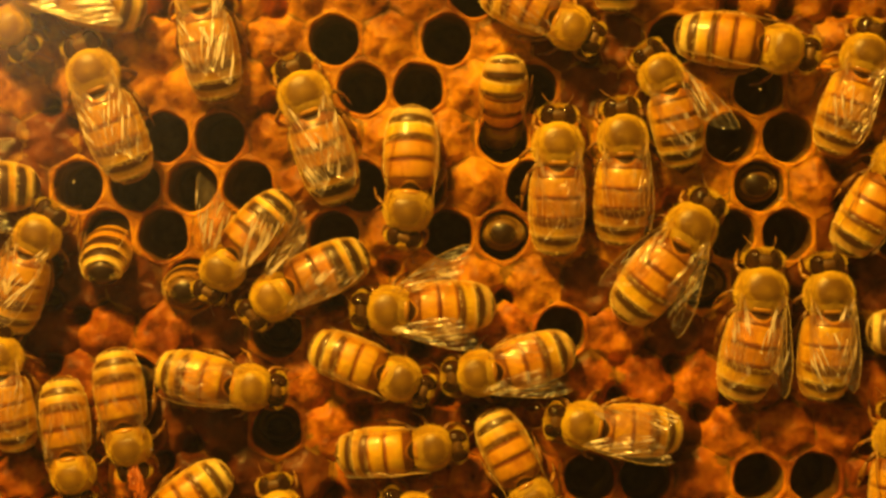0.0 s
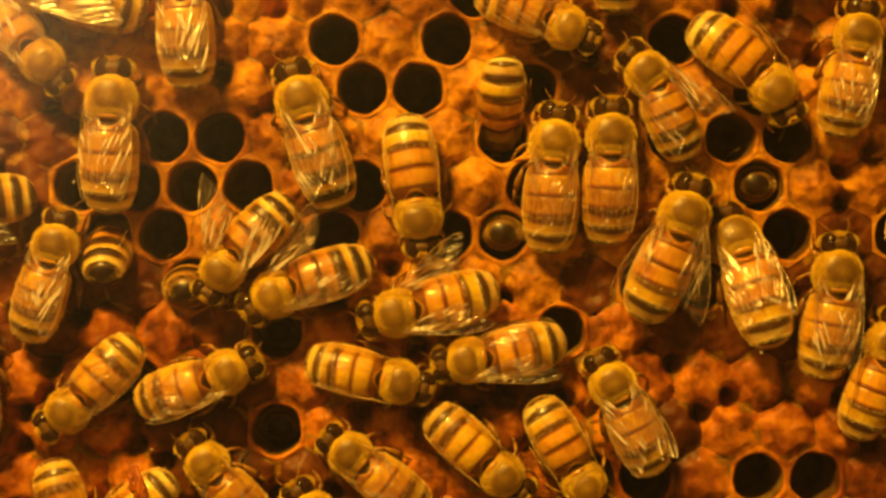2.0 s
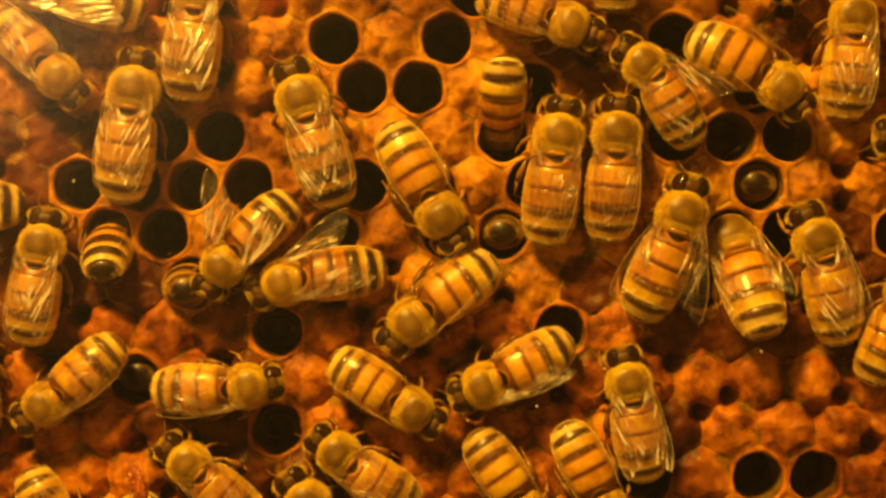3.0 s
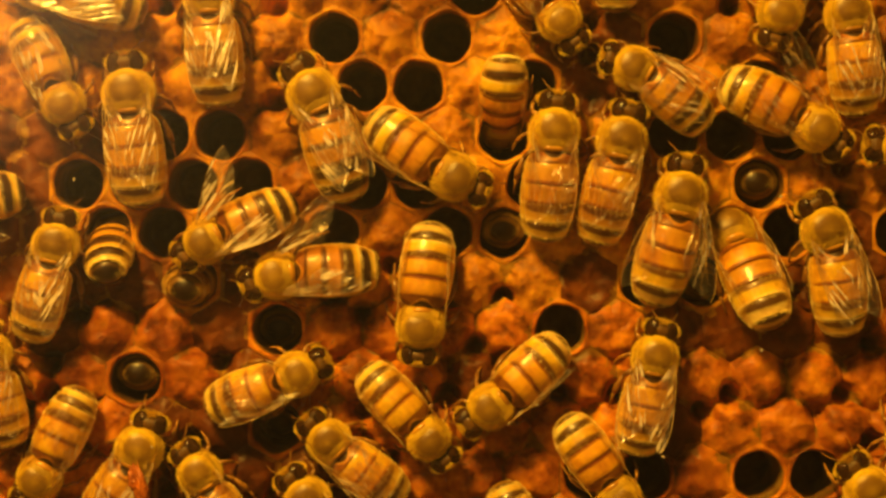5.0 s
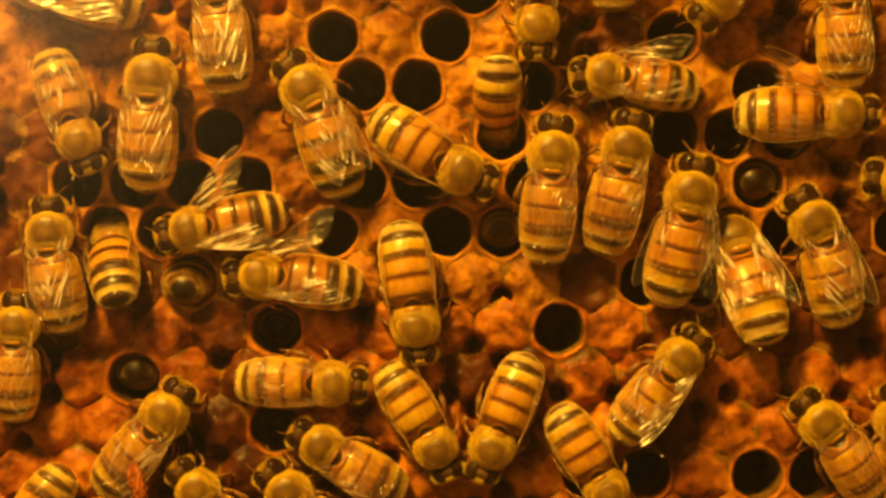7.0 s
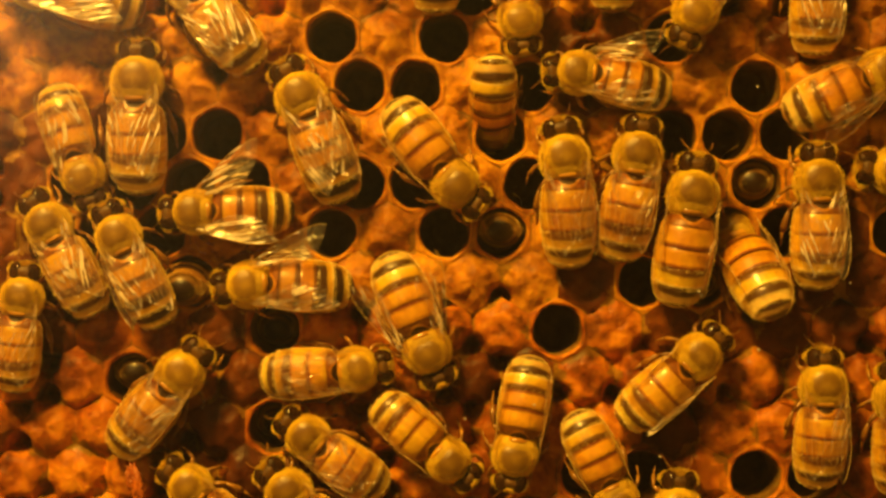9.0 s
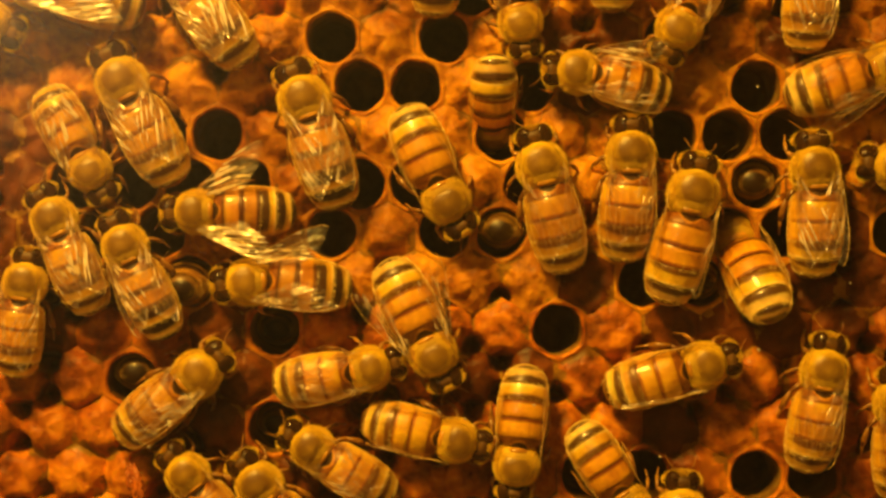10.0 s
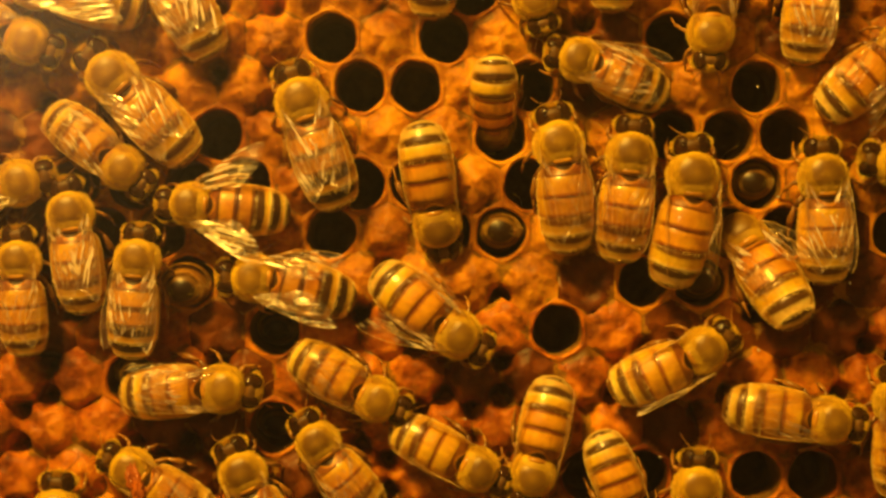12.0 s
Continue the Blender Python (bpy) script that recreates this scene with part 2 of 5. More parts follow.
WING = {1: wing_material("wing_membrane", -0.34), -1: wing_material("wing_membrane_mirrored", 0.34)}
VEIN = chitin("wing_vein", (0.80, 0.58, 0.18), (0.40, 0.22, 0.05), 0.35, 0.3)


def wood_material():
    m, tree, bsdf = material("hive_wood", (0.3, 0.17, 0.07), 0.65)
    tex = tree.nodes.new("ShaderNodeTexCoord")
    stretch = tree.nodes.new("ShaderNodeMapping")
    stretch.inputs["Scale"].default_value = (0.12, 1.0, 1.0)
    tree.links.new(tex.outputs["Object"], stretch.inputs["Vector"])
    grain, knots = noise_of(tree, stretch.outputs["Vector"], 700, 5), noise_of(tree, tex.outputs["Object"], 60, 2)
    tone = ramp(tree, grain, [(0.3, (0.16, 0.08, 0.03)), (0.7, (0.42, 0.25, 0.11))]).outputs["Color"]
    tone = mix(tree, 0.4, tone, ramp(tree, knots, [(0.35, (0.5, 0.42, 0.36)), (0.65, (1.0, 1.0, 1.0))]).outputs["Color"], "MULTIPLY")
    tree.links.new(tone, bsdf.inputs["Base Color"])
    relief(tree, bsdf, [(grain, 0.3, 0.2 * MM)])
    return m


WOOD = wood_material()
DUST = material("dust", (0.55, 0.48, 0.38), 0.8)[0]
RESIN = chitin("propolis", (0.78, 0.22, 0.006), (0.22, 0.036, 0.0015), 0.4, 0.15)


def glass_material():
    m = bpy.data.materials.new("window_glass")
    m.use_nodes = True
    tree = m.node_tree
    tree.nodes.clear()
    out = tree.nodes.new("ShaderNodeOutputMaterial")
    clear = tree.nodes.new("ShaderNodeBsdfTransparent")
    clear.inputs["Color"].default_value = (0.97, 0.98, 0.96, 1)
    shine = node(tree, "ShaderNodeBsdfGlossy", Roughness=0.27)
    fres = node(tree, "ShaderNodeFresnel", IOR=1.5)
    join = tree.nodes.new("ShaderNodeMixShader")
    tree.links.new(fres.outputs[0], join.inputs[0])
    tree.links.new(clear.outputs[0], join.inputs[1])
    tree.links.new(shine.outputs[0], join.inputs[2])
    tree.links.new(join.outputs[0], out.inputs["Surface"])
    return m


GLASS = glass_material()


# ---- building helpers ----
def mesh_of(name, bm, materials, smooth=True):
    data = bpy.data.meshes.new(name)
    bmesh.ops.recalc_face_normals(bm, faces=bm.faces)
    for f in bm.faces:
        f.smooth = smooth
    bm.to_mesh(data)
    bm.free()
    for m in materials if isinstance(materials, (list, tuple)) else [materials]:
        data.materials.append(m)
    return data


def part(name, bm, materials, parent, label=""):
    """Links a bmesh as one mesh object under a thing or under a part."""
    ob = new(name, mesh_of(name, bm, materials))
    ob.parent = parent
    return tagged(ob, label)


def lathe(profile, seg, wide=1.0, high=1.0, bm=None):
    """A closed body turned about the y axis; profile: (y, radius) from front to back, in millimetres."""
    bm = bm or bmesh.new()
    rings = []
    for y, r in profile:
        if r < 0.02:
            rings.append([bm.verts.new((0, y * MM, 0))])
        else:
            rings.append([bm.verts.new((math.cos(a) * r * wide * MM, y * MM, math.sin(a) * r * high * MM))
                          for a in (2 * math.pi * k / seg for k in range(seg))])
    for a, b in zip(rings, rings[1:]):
        for k in range(seg):
            j = (k + 1) % seg
            if len(a) == 1:
                bm.faces.new((a[0], b[k], b[j]))
            elif len(b) == 1:
                bm.faces.new((a[k], a[j], b[0]))
            else:
                bm.faces.new((a[k], a[j], b[j], b[k]))
    return bm


def tube(points, radii, seg=6, bm=None):
    """A tapered tube through points, in millimetres."""
    bm = bm or bmesh.new()
    rings = []
    for i, p in enumerate(points):
        p = Vector(p)
        d = Vector(points[min(i + 1, len(points) - 1)]) - Vector(points[max(i - 1, 0)])
        q = d.to_track_quat("Z", "Y")
        rings.append([bm.verts.new((p + q @ Vector((math.cos(a) * radii[i], math.sin(a) * radii[i], 0))) * MM)
                      for a in (2 * math.pi * k / seg for k in range(seg))])
    for a, b in zip(rings, rings[1:]):
        for k in range(seg):
            bm.faces.new((a[k], a[(k + 1) % seg], b[(k + 1) % seg], b[k]))
    bm.faces.new(rings[0][::-1])
    bm.faces.new(rings[-1])
    return bm


def tufts(rng, n, place, length, width=0.05):
    """Loose hairs: place(rng) gives a root, its outward way and a lean, in millimetres."""
    bm = bmesh.new()
    for _ in range(n):
        root, way = place(rng)
        side = way.cross(Vector((rng.uniform(-1, 1), rng.uniform(-1, 1), rng.uniform(-1, 1)))).normalized() * width
        tip = root + way * length * rng.uniform(0.6, 1.25)
        mid = (root + tip) / 2 + side * rng.uniform(-2, 2)
        v = [bm.verts.new(p * MM) for p in (root - side, root + side, mid + side * 0.7, tip, mid - side * 0.7)]
        bm.faces.new(v)
    return bm


# ---- the comb ----
PITCH, ROW = 5.3, 4.55
X0, Z0 = -10.23, 19.51
OPEN_CELLS = {-1: (2,), 0: (0, 2, 6), 1: (0, 1, 3, 7), 2: (-3, -2, 3, 6, 7, 8), 3: (-5, -4, -3, -2, 0, 1, 3, 7),
              4: (-4, -3, 0, 2, 3, 7, 8, 10), 5: (-3, 5, 6), 6: (-1, 4), 7: (-4,), 8: (-1,), 9: (4, 5, 7, 8)}


def cell_place(row, col):
    return X0 + (col + (0.5 if row % 2 else 0)) * PITCH, Z0 - row * ROW


def hex_radius(a):
    """The way to the edge of the cell's hexagon, in millimetres, at angle a from its corner that points up."""
    k = (a - math.pi / 2 + math.pi / 6) % (math.pi / 3) - math.pi / 6
    return PITCH / math.sqrt(3) * math.cos(math.pi / 6) / math.cos(math.pi / 6 - abs(k))


def open_cell_mesh(kind, wax):
    """An open cell: a rim of wax, uneven from wear, round a dark tube; y grows into the comb."""
    bm = bmesh.new()
    seg, rows = 36, []
    off = Vector((kind * 3.7, 1.3, 0))
    for reach, y in ((None, 0.1), (2.68, 0.0), (2.54, 0.02), (2.42, 0.12), (2.33, 0.36), (2.28, 1.2), (2.24, 5.0), (2.22, 8.2)):
        ring = []
        for k in range(seg):
            a = 2 * math.pi * k / seg
            round_way = Vector((math.cos(a) * 1.5, math.sin(a) * 1.5, 0)) + off
            r, deep = hex_radius(a) * 1.02, y
            if reach is not None:
                # a little of the hexagon still shows in the round mouth
                r = min(reach + 0.16 * noise.noise(round_way) + 0.07 * noise.noise(round_way * 3.1), hex_radius(a))
                r += 0.06 * (hex_radius(a) - 2.8) if y < 2 else 0
                deep += 0.16 * noise.noise(round_way * 1.7 + Vector((0, 0, reach * 2))) if y < 1 else 0
            ring.append(bm.verts.new((math.cos(a) * r * MM, deep * MM, math.sin(a) * r * MM)))
        rows.append(ring)
    bottom = bm.verts.new((0, 9.2 * MM, 0))
    for i, (a, b) in enumerate(zip(rows, rows[1:])):
        for k in range(seg):
            f = bm.faces.new((a[k], a[(k + 1) % seg], b[(k + 1) % seg], b[k]))
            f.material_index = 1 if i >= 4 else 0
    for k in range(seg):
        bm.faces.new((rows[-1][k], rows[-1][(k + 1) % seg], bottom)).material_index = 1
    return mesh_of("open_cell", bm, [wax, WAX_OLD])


CORNER = PITCH / math.sqrt(3)


def pit_depth(x, z):
    """How deep the wax is left open at a corner where three cells meet: mostly shut, here and there a small hole."""
    for row, cols in OPEN_CELLS.items():
        if any(math.dist((x, z), cell_place(row, col)) < CORNER + 0.4 for col in cols):
            return 0.0
    value = noise.noise(Vector((round(x * 2) * 0.731, round(z * 2) * 0.517, 7.3)))
    if z > -4:
        return 3.4 if value > 0.12 else 0.5 if value > 0.0 else 0.1
    return 4.2 if value > 0.02 else 1.2 if value > -0.15 else 0.3


def cap_mesh(cx, cz, dome, wax):
    """A capped brood cell: a lumpy lid whose relief runs on into its neighbours'."""
    bm = bmesh.new()
    seg, rows = 36, []
    corners = [(math.cos(a) * CORNER, math.sin(a) * CORNER) for a in (math.pi / 2 + k * math.pi / 3 for k in range(6))]
    depths = [pit_depth(cx + x, cz + z) for x, z in corners]
    beside = [(x - cx, z - cz) for row, cols in OPEN_CELLS.items() for x, z in (cell_place(row, col) for col in cols) if math.dist((x, z), (cx, cz)) < PITCH * 1.1]

    def height(x, z):
        p = Vector((cx + x, cz + z, 0))
        lumps = noise.noise(p * 0.2) * 0.3 + noise.noise(p * 0.6 + Vector((9, 0, 0))) * 0.45 + noise.noise(p * 1.3) * 0.4
        hole = sum(d * math.exp(-(((x - a) ** 2 + (z - b) ** 2) / 0.95) ** 2) for d, (a, b) in zip(depths, corners))
        share = math.hypot(x, z) / hex_radius(math.atan2(z, x))
        k = min(max(1.0 - share, 0.0) / (0.75 if cz > -4 else 0.52), 1.0)
        swell = k * k * (3 - 2 * k)
        # the lid runs out level where it meets the rim of an open cell
        level = 1.0
        for b in beside:
            k = min(max((math.dist((x, z), b) - 2.8) / 0.9, 0.0), 1.0)
            level *= k * k * (3 - 2 * k)
        # a seam round the lid, open here and shut there
        seam = max(share + 0.2 * noise.noise(p * 0.9) - 0.76, 0.0) / 0.24
        seam = min(seam * seam, 1.2) * (0.34 if cz < -4 else 0.16) * (0.8 + 1.6 * noise.noise(p * 0.45 + Vector((3, 8, 0))))
        return 0.1 + max(seam, 0.0) * level - (dome * swell + lumps * (1.0 if cz > -4 else 0.6) + 0.1) * level + min(hole, 4.2)
    for share in (1.005, 0.93, 0.84, 0.72, 0.56, 0.38, 0.18):
        ring = []
        for k in range(seg):
            a = 2 * math.pi * k / seg
            x, z = math.cos(a) * hex_radius(a) * share, math.sin(a) * hex_radius(a) * share
            ring.append(bm.verts.new((x * MM, height(x, z) * MM, z * MM)))
        rows.append(ring)
    top = bm.verts.new((0, height(0, 0) * MM, 0))
    # a skirt of its own verts, so that the lid's rim stays soft
    skirt = [[bm.verts.new((v.co.x, y, v.co.z)) for v in rows[0]] for y in (4.5 * MM, None) if y] + [[bm.verts.new(v.co) for v in rows[0]]]
    for i, (a, b) in enumerate(list(zip(rows, rows[1:])) + [tuple(skirt)]):
        for k in range(seg):
            f = bm.faces.new((a[k], a[(k + 1) % seg], b[(k + 1) % seg], b[k]))
            # the bare wall shows through at the lid's ragged edge
            p = Vector((cx + a[k].co.x / MM, cz + a[k].co.z / MM, 0)) * 0.55 + Vector((2, 5, 0))
            f.material_index = 1 if noise.noise(p) > (0.0, 0.22, 0.45)[min(i, 2)] and i < 3 else 0
    for k in range(seg):
        bm.faces.new((rows[-1][k], rows[-1][(k + 1) % seg], top))
    return mesh_of("capped_cell", bm, [wax, WAX_WALL])


# cells whose lids are old, dark and sunken
SUNKEN = {0: (4, 5, 8), 1: (4, 5), 2: (-6, -5, -4), 3: (-6,), 4: (-6, -5, 9), 5: (-6, -5, -4, -2, 4, 7, 8, 9), 6: (-6, -5, -2, 6, 7, 8, 9), 7: (-2, 2, 3), 8: (-3, -2, 6), 9: (-3, -2, -1)}


def build_comb():
    comb = new("honeycomb", None)
    bm = bmesh.new()
    bmesh.ops.create_cube(bm, size=1, matrix=Matrix.LocRotScale(Vector((0, 12.5 * MM, 0)), None, Vector((0.2, 3.4 * MM, 0.14))))
    part("midrib", bm, WAX_OLD, comb, "dark wax wall behind the cells")
    tagged(comb, "old orange-brown brood comb with open and capped cells", "honeycomb", kind="structure")
    rng, verts, faces = random.Random(4), [], []
    holes = {wax: [open_cell_mesh(kind, wax) for kind in range(6)] for wax in (WAX_CAP, WAX_AGED)}
    for row in range(-4, 14):
        for col in range(-14, 16):
            x, z = cell_place(row, col)
            if abs(x) > 62 or not -46 < z < 42:
                continue
            if col in OPEN_CELLS.get(row, ()):
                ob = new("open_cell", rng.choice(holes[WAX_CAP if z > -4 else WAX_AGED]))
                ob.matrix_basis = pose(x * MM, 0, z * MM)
            else:
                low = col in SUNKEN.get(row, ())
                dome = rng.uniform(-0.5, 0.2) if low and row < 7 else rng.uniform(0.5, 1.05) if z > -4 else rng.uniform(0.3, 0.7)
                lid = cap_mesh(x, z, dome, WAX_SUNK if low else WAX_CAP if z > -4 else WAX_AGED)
                if abs(x) > 50 or abs(z) > 34:
                    # the cells towards the edge of the comb make one piece
                    first = len(verts)
                    verts += [v.co + Vector((x * MM, 0, z * MM)) for v in lid.vertices]
                    faces += [[first + i for i in p.vertices] for p in lid.polygons]
                    continue
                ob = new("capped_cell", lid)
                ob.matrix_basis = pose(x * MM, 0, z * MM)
            ob.parent = comb
    outer = bpy.data.meshes.new("outer_cells")
    outer.from_pydata(verts, [], faces)
    outer.shade_smooth()
    outer.materials.append(WAX_CAP)
    rest = new("outer_cells", outer)
    rest.parent = comb
    tagged(rest, "capped cells towards the edge of the comb", kind="stuff")
    return comb


# ---- the bees ----
RADII = [(-1.5, 0.9), (-1.75, 1.55), (-2.1, 2.05), (-2.7, 2.34), (-3.6, 2.48), (-4.9, 2.54), (-6.1, 2.52), (-7.2, 2.42), (-8.2, 2.2), (-8.9, 1.9), (-9.4, 1.5), (-9.75, 1.02), (-9.97, 0.46), (-10.06, 0.0)]


def girth(y):
    for (a, p), (b, q) in zip(RADII, RADII[1:]):
        if b <= y <= a:
            return p + (q - p) * (a - y) / (a - b)
    return 0.0


DROOP = 0.055


def droop(bm, bow):
    """Bows the abdomen down towards its tip, as a bee carries it, by so many radians for each millimetre."""
    for v in bm.verts:
        s = -v.co.y / MM - 2.0
        if s > 0:
            a, up = bow * s, v.co.z
            v.co.y = (-2.0 - math.sin(a) / bow) * MM - up * math.sin(a)
            v.co.z = (math.cos(a) - 1) / bow * MM + up * math.cos(a)
    return bm


def wing_mesh(name, length, width, fore, side):
    """A wing's blade with its veins, along -y from the hinge, leading edge outwards to that side."""
    bm = bmesh.new()
    n, grid = 14, []
    for i in range(n + 1):
        s = 1 - (1 - i / n) ** 1.4
        lead = width * (0.05 + 0.10 * math.sin(math.pi * s)) * (1 - 0.3 * s ** 6)
        trail = width * (0.08 + 0.84 * math.sin(math.pi * (s ** 1.3) * 0.9) ** 0.85)
        # the tip is round
        q, mid = math.sqrt(max(1 - s ** 7, 0.0)), -0.2 * width
        lead, trail = mid + (lead - mid) * q, -(mid + (-trail - mid) * q)
        line = []
        for j in range(7):
            u = j / 6
            x = lead * (1 - u) - trail * u
            z = 0.07 * math.sin(u * 9 + s * 5) + 0.10 * math.sin(s * 11 + u * 3) - 0.22 * u
            line.append(bm.verts.new((side * x * MM, -s * length * MM, z * MM)))
        grid.append(line)
    for a, b in zip(grid, grid[1:]):
        for j in range(6):
            bm.faces.new((a[j], a[j + 1], b[j + 1], b[j]))
    # each vein runs along the blade from column j at share a to column k at share b
    veins = [(0, 0.0, 0, 1.0), (1, 0.0, 2, 0.75), (2, 0.3, 4, 0.8), (1, 0.1, 5, 0.7)] if fore else [(0, 0.0, 0, 0.9), (1, 0.05, 4, 0.75)]
    paths = [[grid[round(n * (a + (b - a) * q / 6))][round(j + (k - j) * q / 6)].co / MM for q in range(7)] for j, a, k, b in veins]
    start = len(bm.faces)
    for n_vein, p in enumerate(paths):
        tube([q + Vector((0, 0, 0.02)) for q in p], [0.028 if n_vein == 0 else 0.016] * len(p), 4, bm)
    bm.faces.ensure_lookup_table()
    for f in bm.faces[start:]:
        f.material_index = 1
    return mesh_of(name, bm, [WING[side], VEIN])


WING_FORE = {side: wing_mesh("forewing", 8.6, 2.7, True, side) for side in (-1, 1)}
WING_HIND = {side: wing_mesh("hindwing", 6.0, 2.0, False, side) for side in (-1, 1)}


def fuzz_thorax(rng):
    a, b = rng.choice((0, math.pi)) + rng.triangular(-1.6, 1.6, rng.uniform(-0.8, 0.8)), rng.random()
    # a ruff round the shield, thin on its bare middle
    up = math.acos(0.84 - 1.05 * b ** 0.7)
    d = Vector((math.cos(a) * math.sin(up), math.sin(a) * math.sin(up), math.cos(up)))
    if abs(d.x) < 0.45 and d.y < -0.4 and d.z > 0:
        # none on the scutellum
        d = Vector((math.copysign(0.8, d.x), d.y, d.z)).normalized()
    root = Vector((d.x * 2.06, d.y * 2.15, d.z * 1.96))
    return root, (d + Vector((rng.uniform(-0.5, 0.5), rng.uniform(-0.7, 0.3), rng.uniform(-0.2, 0.4)))).normalized()


def fuzz_back(rng):
    """Short hair over the whole back, thin on the shield."""
    a, r = rng.uniform(0, 2 * math.pi), math.sqrt(rng.random()) * 1.9
    x, y = math.cos(a) * r, 0.25 + math.sin(a) * r * 0.95
    z = 2.06 * math.sqrt(max(1 - (x / 2.2) ** 2 - ((y - 0.1) / 2.4) ** 2, 0.05)) - 0.04
    return Vector((x, y, z)), Vector((rng.uniform(-0.7, 0.7) + x * 0.3, -0.6 + rng.uniform(-0.5, 0.3), 0.8)).normalized()


def fuzz_head(rng):
    """A golden rim round the head, and a little on the face between the eyes."""
    a, up = rng.uniform(0, 2 * math.pi), rng.uniform(1.15, 1.9)
    if rng.random() < 0.15:
        a, up = 0.5 * math.pi + rng.uniform(-0.35, 0.35), rng.uniform(0.5, 1.2)
    d = Vector((math.cos(a) * math.sin(up), math.sin(a) * math.sin(up), math.cos(up)))
    return Vector((d.x * 1.68, 2.65 + d.y * 0.78, d.z * 1.24)), (d + Vector((0, rng.uniform(-0.4, 0.4), 0.3))).normalized()


def build_bee(name, plates, seed, bow=DROOP):
    """A worker: heading +y, back +z, the thorax at the origin, on its six legs."""
    rng = random.Random(seed)
    bee = new(name, None)
    bm = lathe([(2.3, 0.0), (2.2, 0.9), (1.85, 1.6), (1.1, 2.12), (0.1, 2.32), (-0.8, 2.28), (-1.5, 1.95), (-1.95, 1.3), (-2.1, 0.0)], 28, 0.92, 0.85)
    thorax = part("thorax", bm, PILE, bee)
    shield = part("shield", lathe([(2.0, 0.0), (1.85, 0.85), (1.4, 1.45), (0.6, 1.78), (-0.2, 1.8), (-0.8, 1.45), (-1.15, 0.8), (-1.25, 0.0)], 22, 1.0, 0.49), NOTUM, thorax, "bare brown shield")
    shield.location.z = 1.2 * MM
    part("fuzz", tufts(rng, 3400, fuzz_thorax, 0.4, 0.016), HAIR, thorax, "golden hair ruff")
    part("back_hair", tufts(rng, 160, fuzz_back, 0.3, 0.012), HAIR, thorax, "short thin hair on the back")
    part("scutellum", lathe([(-1.05, 0.0), (-1.12, 0.7), (-1.35, 1.12), (-1.62, 1.0), (-1.82, 0.55), (-1.88, 0.0)], 18, 1.0, 0.6), AMBER_SHELL, thorax, "shining amber scutellum").location.z = 1.08 * MM
    # head: broad and short, a dark flat eye on each side, a golden rim of hair
    head = part("head", lathe([(3.45, 0.0), (3.32, 0.75), (3.0, 1.38), (2.6, 1.6), (2.25, 1.48), (2.0, 1.0), (1.85, 0.0)], 24, 1.08, 0.82), HEAD, bee)
    part("fuzz", tufts(rng, 1100, fuzz_head, 0.36, 0.022), HAIR, head, "short golden face hair")
    head.location = (0, 0.2 * MM, -0.2 * MM)
    for side in (-1, 1):
        eye = lathe([(0.92, 0.0), (0.82, 0.42), (0.46, 0.76), (0.0, 0.86), (-0.46, 0.76), (-0.82, 0.42), (-0.92, 0.0)], 16, 0.95, 0.5)
        e = part("compound_eye", eye, EYE_DARK, head, "black glossy compound eye")
        e.matrix_basis = pose(side * 0.98 * MM, 2.60 * MM, 0.62 * MM, 0, side * 40, side * 12)
        scape = [(side * 0.4, 3.3, 0.2), (side * 0.7, 3.65, 0.25), (side * 1.0, 3.9, 0.0)]
        flag = [(side * 1.0, 3.9, 0.0), (side * 1.2, 4.2, -0.6), (side * 1.35, 4.5, -1.3), (side * 1.4, 4.7, -2.0)]
        bm = tube(scape, [0.05, 0.045, 0.045], 6)
        part("antenna", tube(flag, [0.045, 0.05, 0.05, 0.04], 6, bm), LIMB, head)
    # abdomen: a pale core under six overlapping plates
    core = [(max(y, -9.88), max(0.0, r - 0.14)) for y, r in RADII]
    abdomen = part("abdomen", droop(lathe(core, 24, 1.0, 0.84), bow), AMBER_SHELL, bee, "banded abdomen")
    cuts = [-1.75, -2.7, -4.5, -6.1, -7.6, -9.05, -10.0]
    for i, (a, b) in enumerate(zip(cuts, cuts[1:])):
        profile = [(a + 0.12, girth(a + 0.12) * 0.95 - 0.04)]
        steps = 4
        for k in range(steps + 1):
            y = a + (b - a) * k / steps
            profile.append((y - 0.02, girth(y) * 0.99 + 0.025 * k / steps))
        if i == 5:
            profile = [(a + 0.12, girth(a) * 0.9), (a, girth(a) * 0.94), (-9.4, girth(-9.4) * 0.97), (-9.7, girth(-9.7)), (-9.9, girth(-9.9)), (-10.0, 0.25), (-10.03, 0.0)]
        plate = part("tergite", lathe(profile, 28, 1.0, 0.86), BASE_PLATE if i == 0 else plates[0 if i < 3 else i - 2], abdomen)
        # each plate is stiff and follows the bow of the abdomen
        mid = -(a + b) / 2 - 2.0
        if mid > 0:
            turn = bow * mid
            plate.matrix_basis = pose(0, (-2.0 - math.sin(turn) / bow) * MM, (math.cos(turn) - 1) / bow * MM, math.degrees(turn)) @ pose(0, (2.0 + mid) * MM, 0)

    def fuzz_band(r):
        if r.random() < 0.5:
            y, a = r.choice((-6.1, -7.6, -9.05, -9.05, -7.6)) + r.uniform(-0.12, 0.18), r.uniform(-0.5, math.pi + 0.5)
        else:
            # a fringe along the flanks
            y, a = r.uniform(-9.9, -2.0), r.choice((0.0, math.pi)) + r.uniform(-0.35, 0.35)
        d = Vector((math.cos(a) * 0.5, -1, math.sin(a) * 0.3))
        g = girth(y) + 0.02
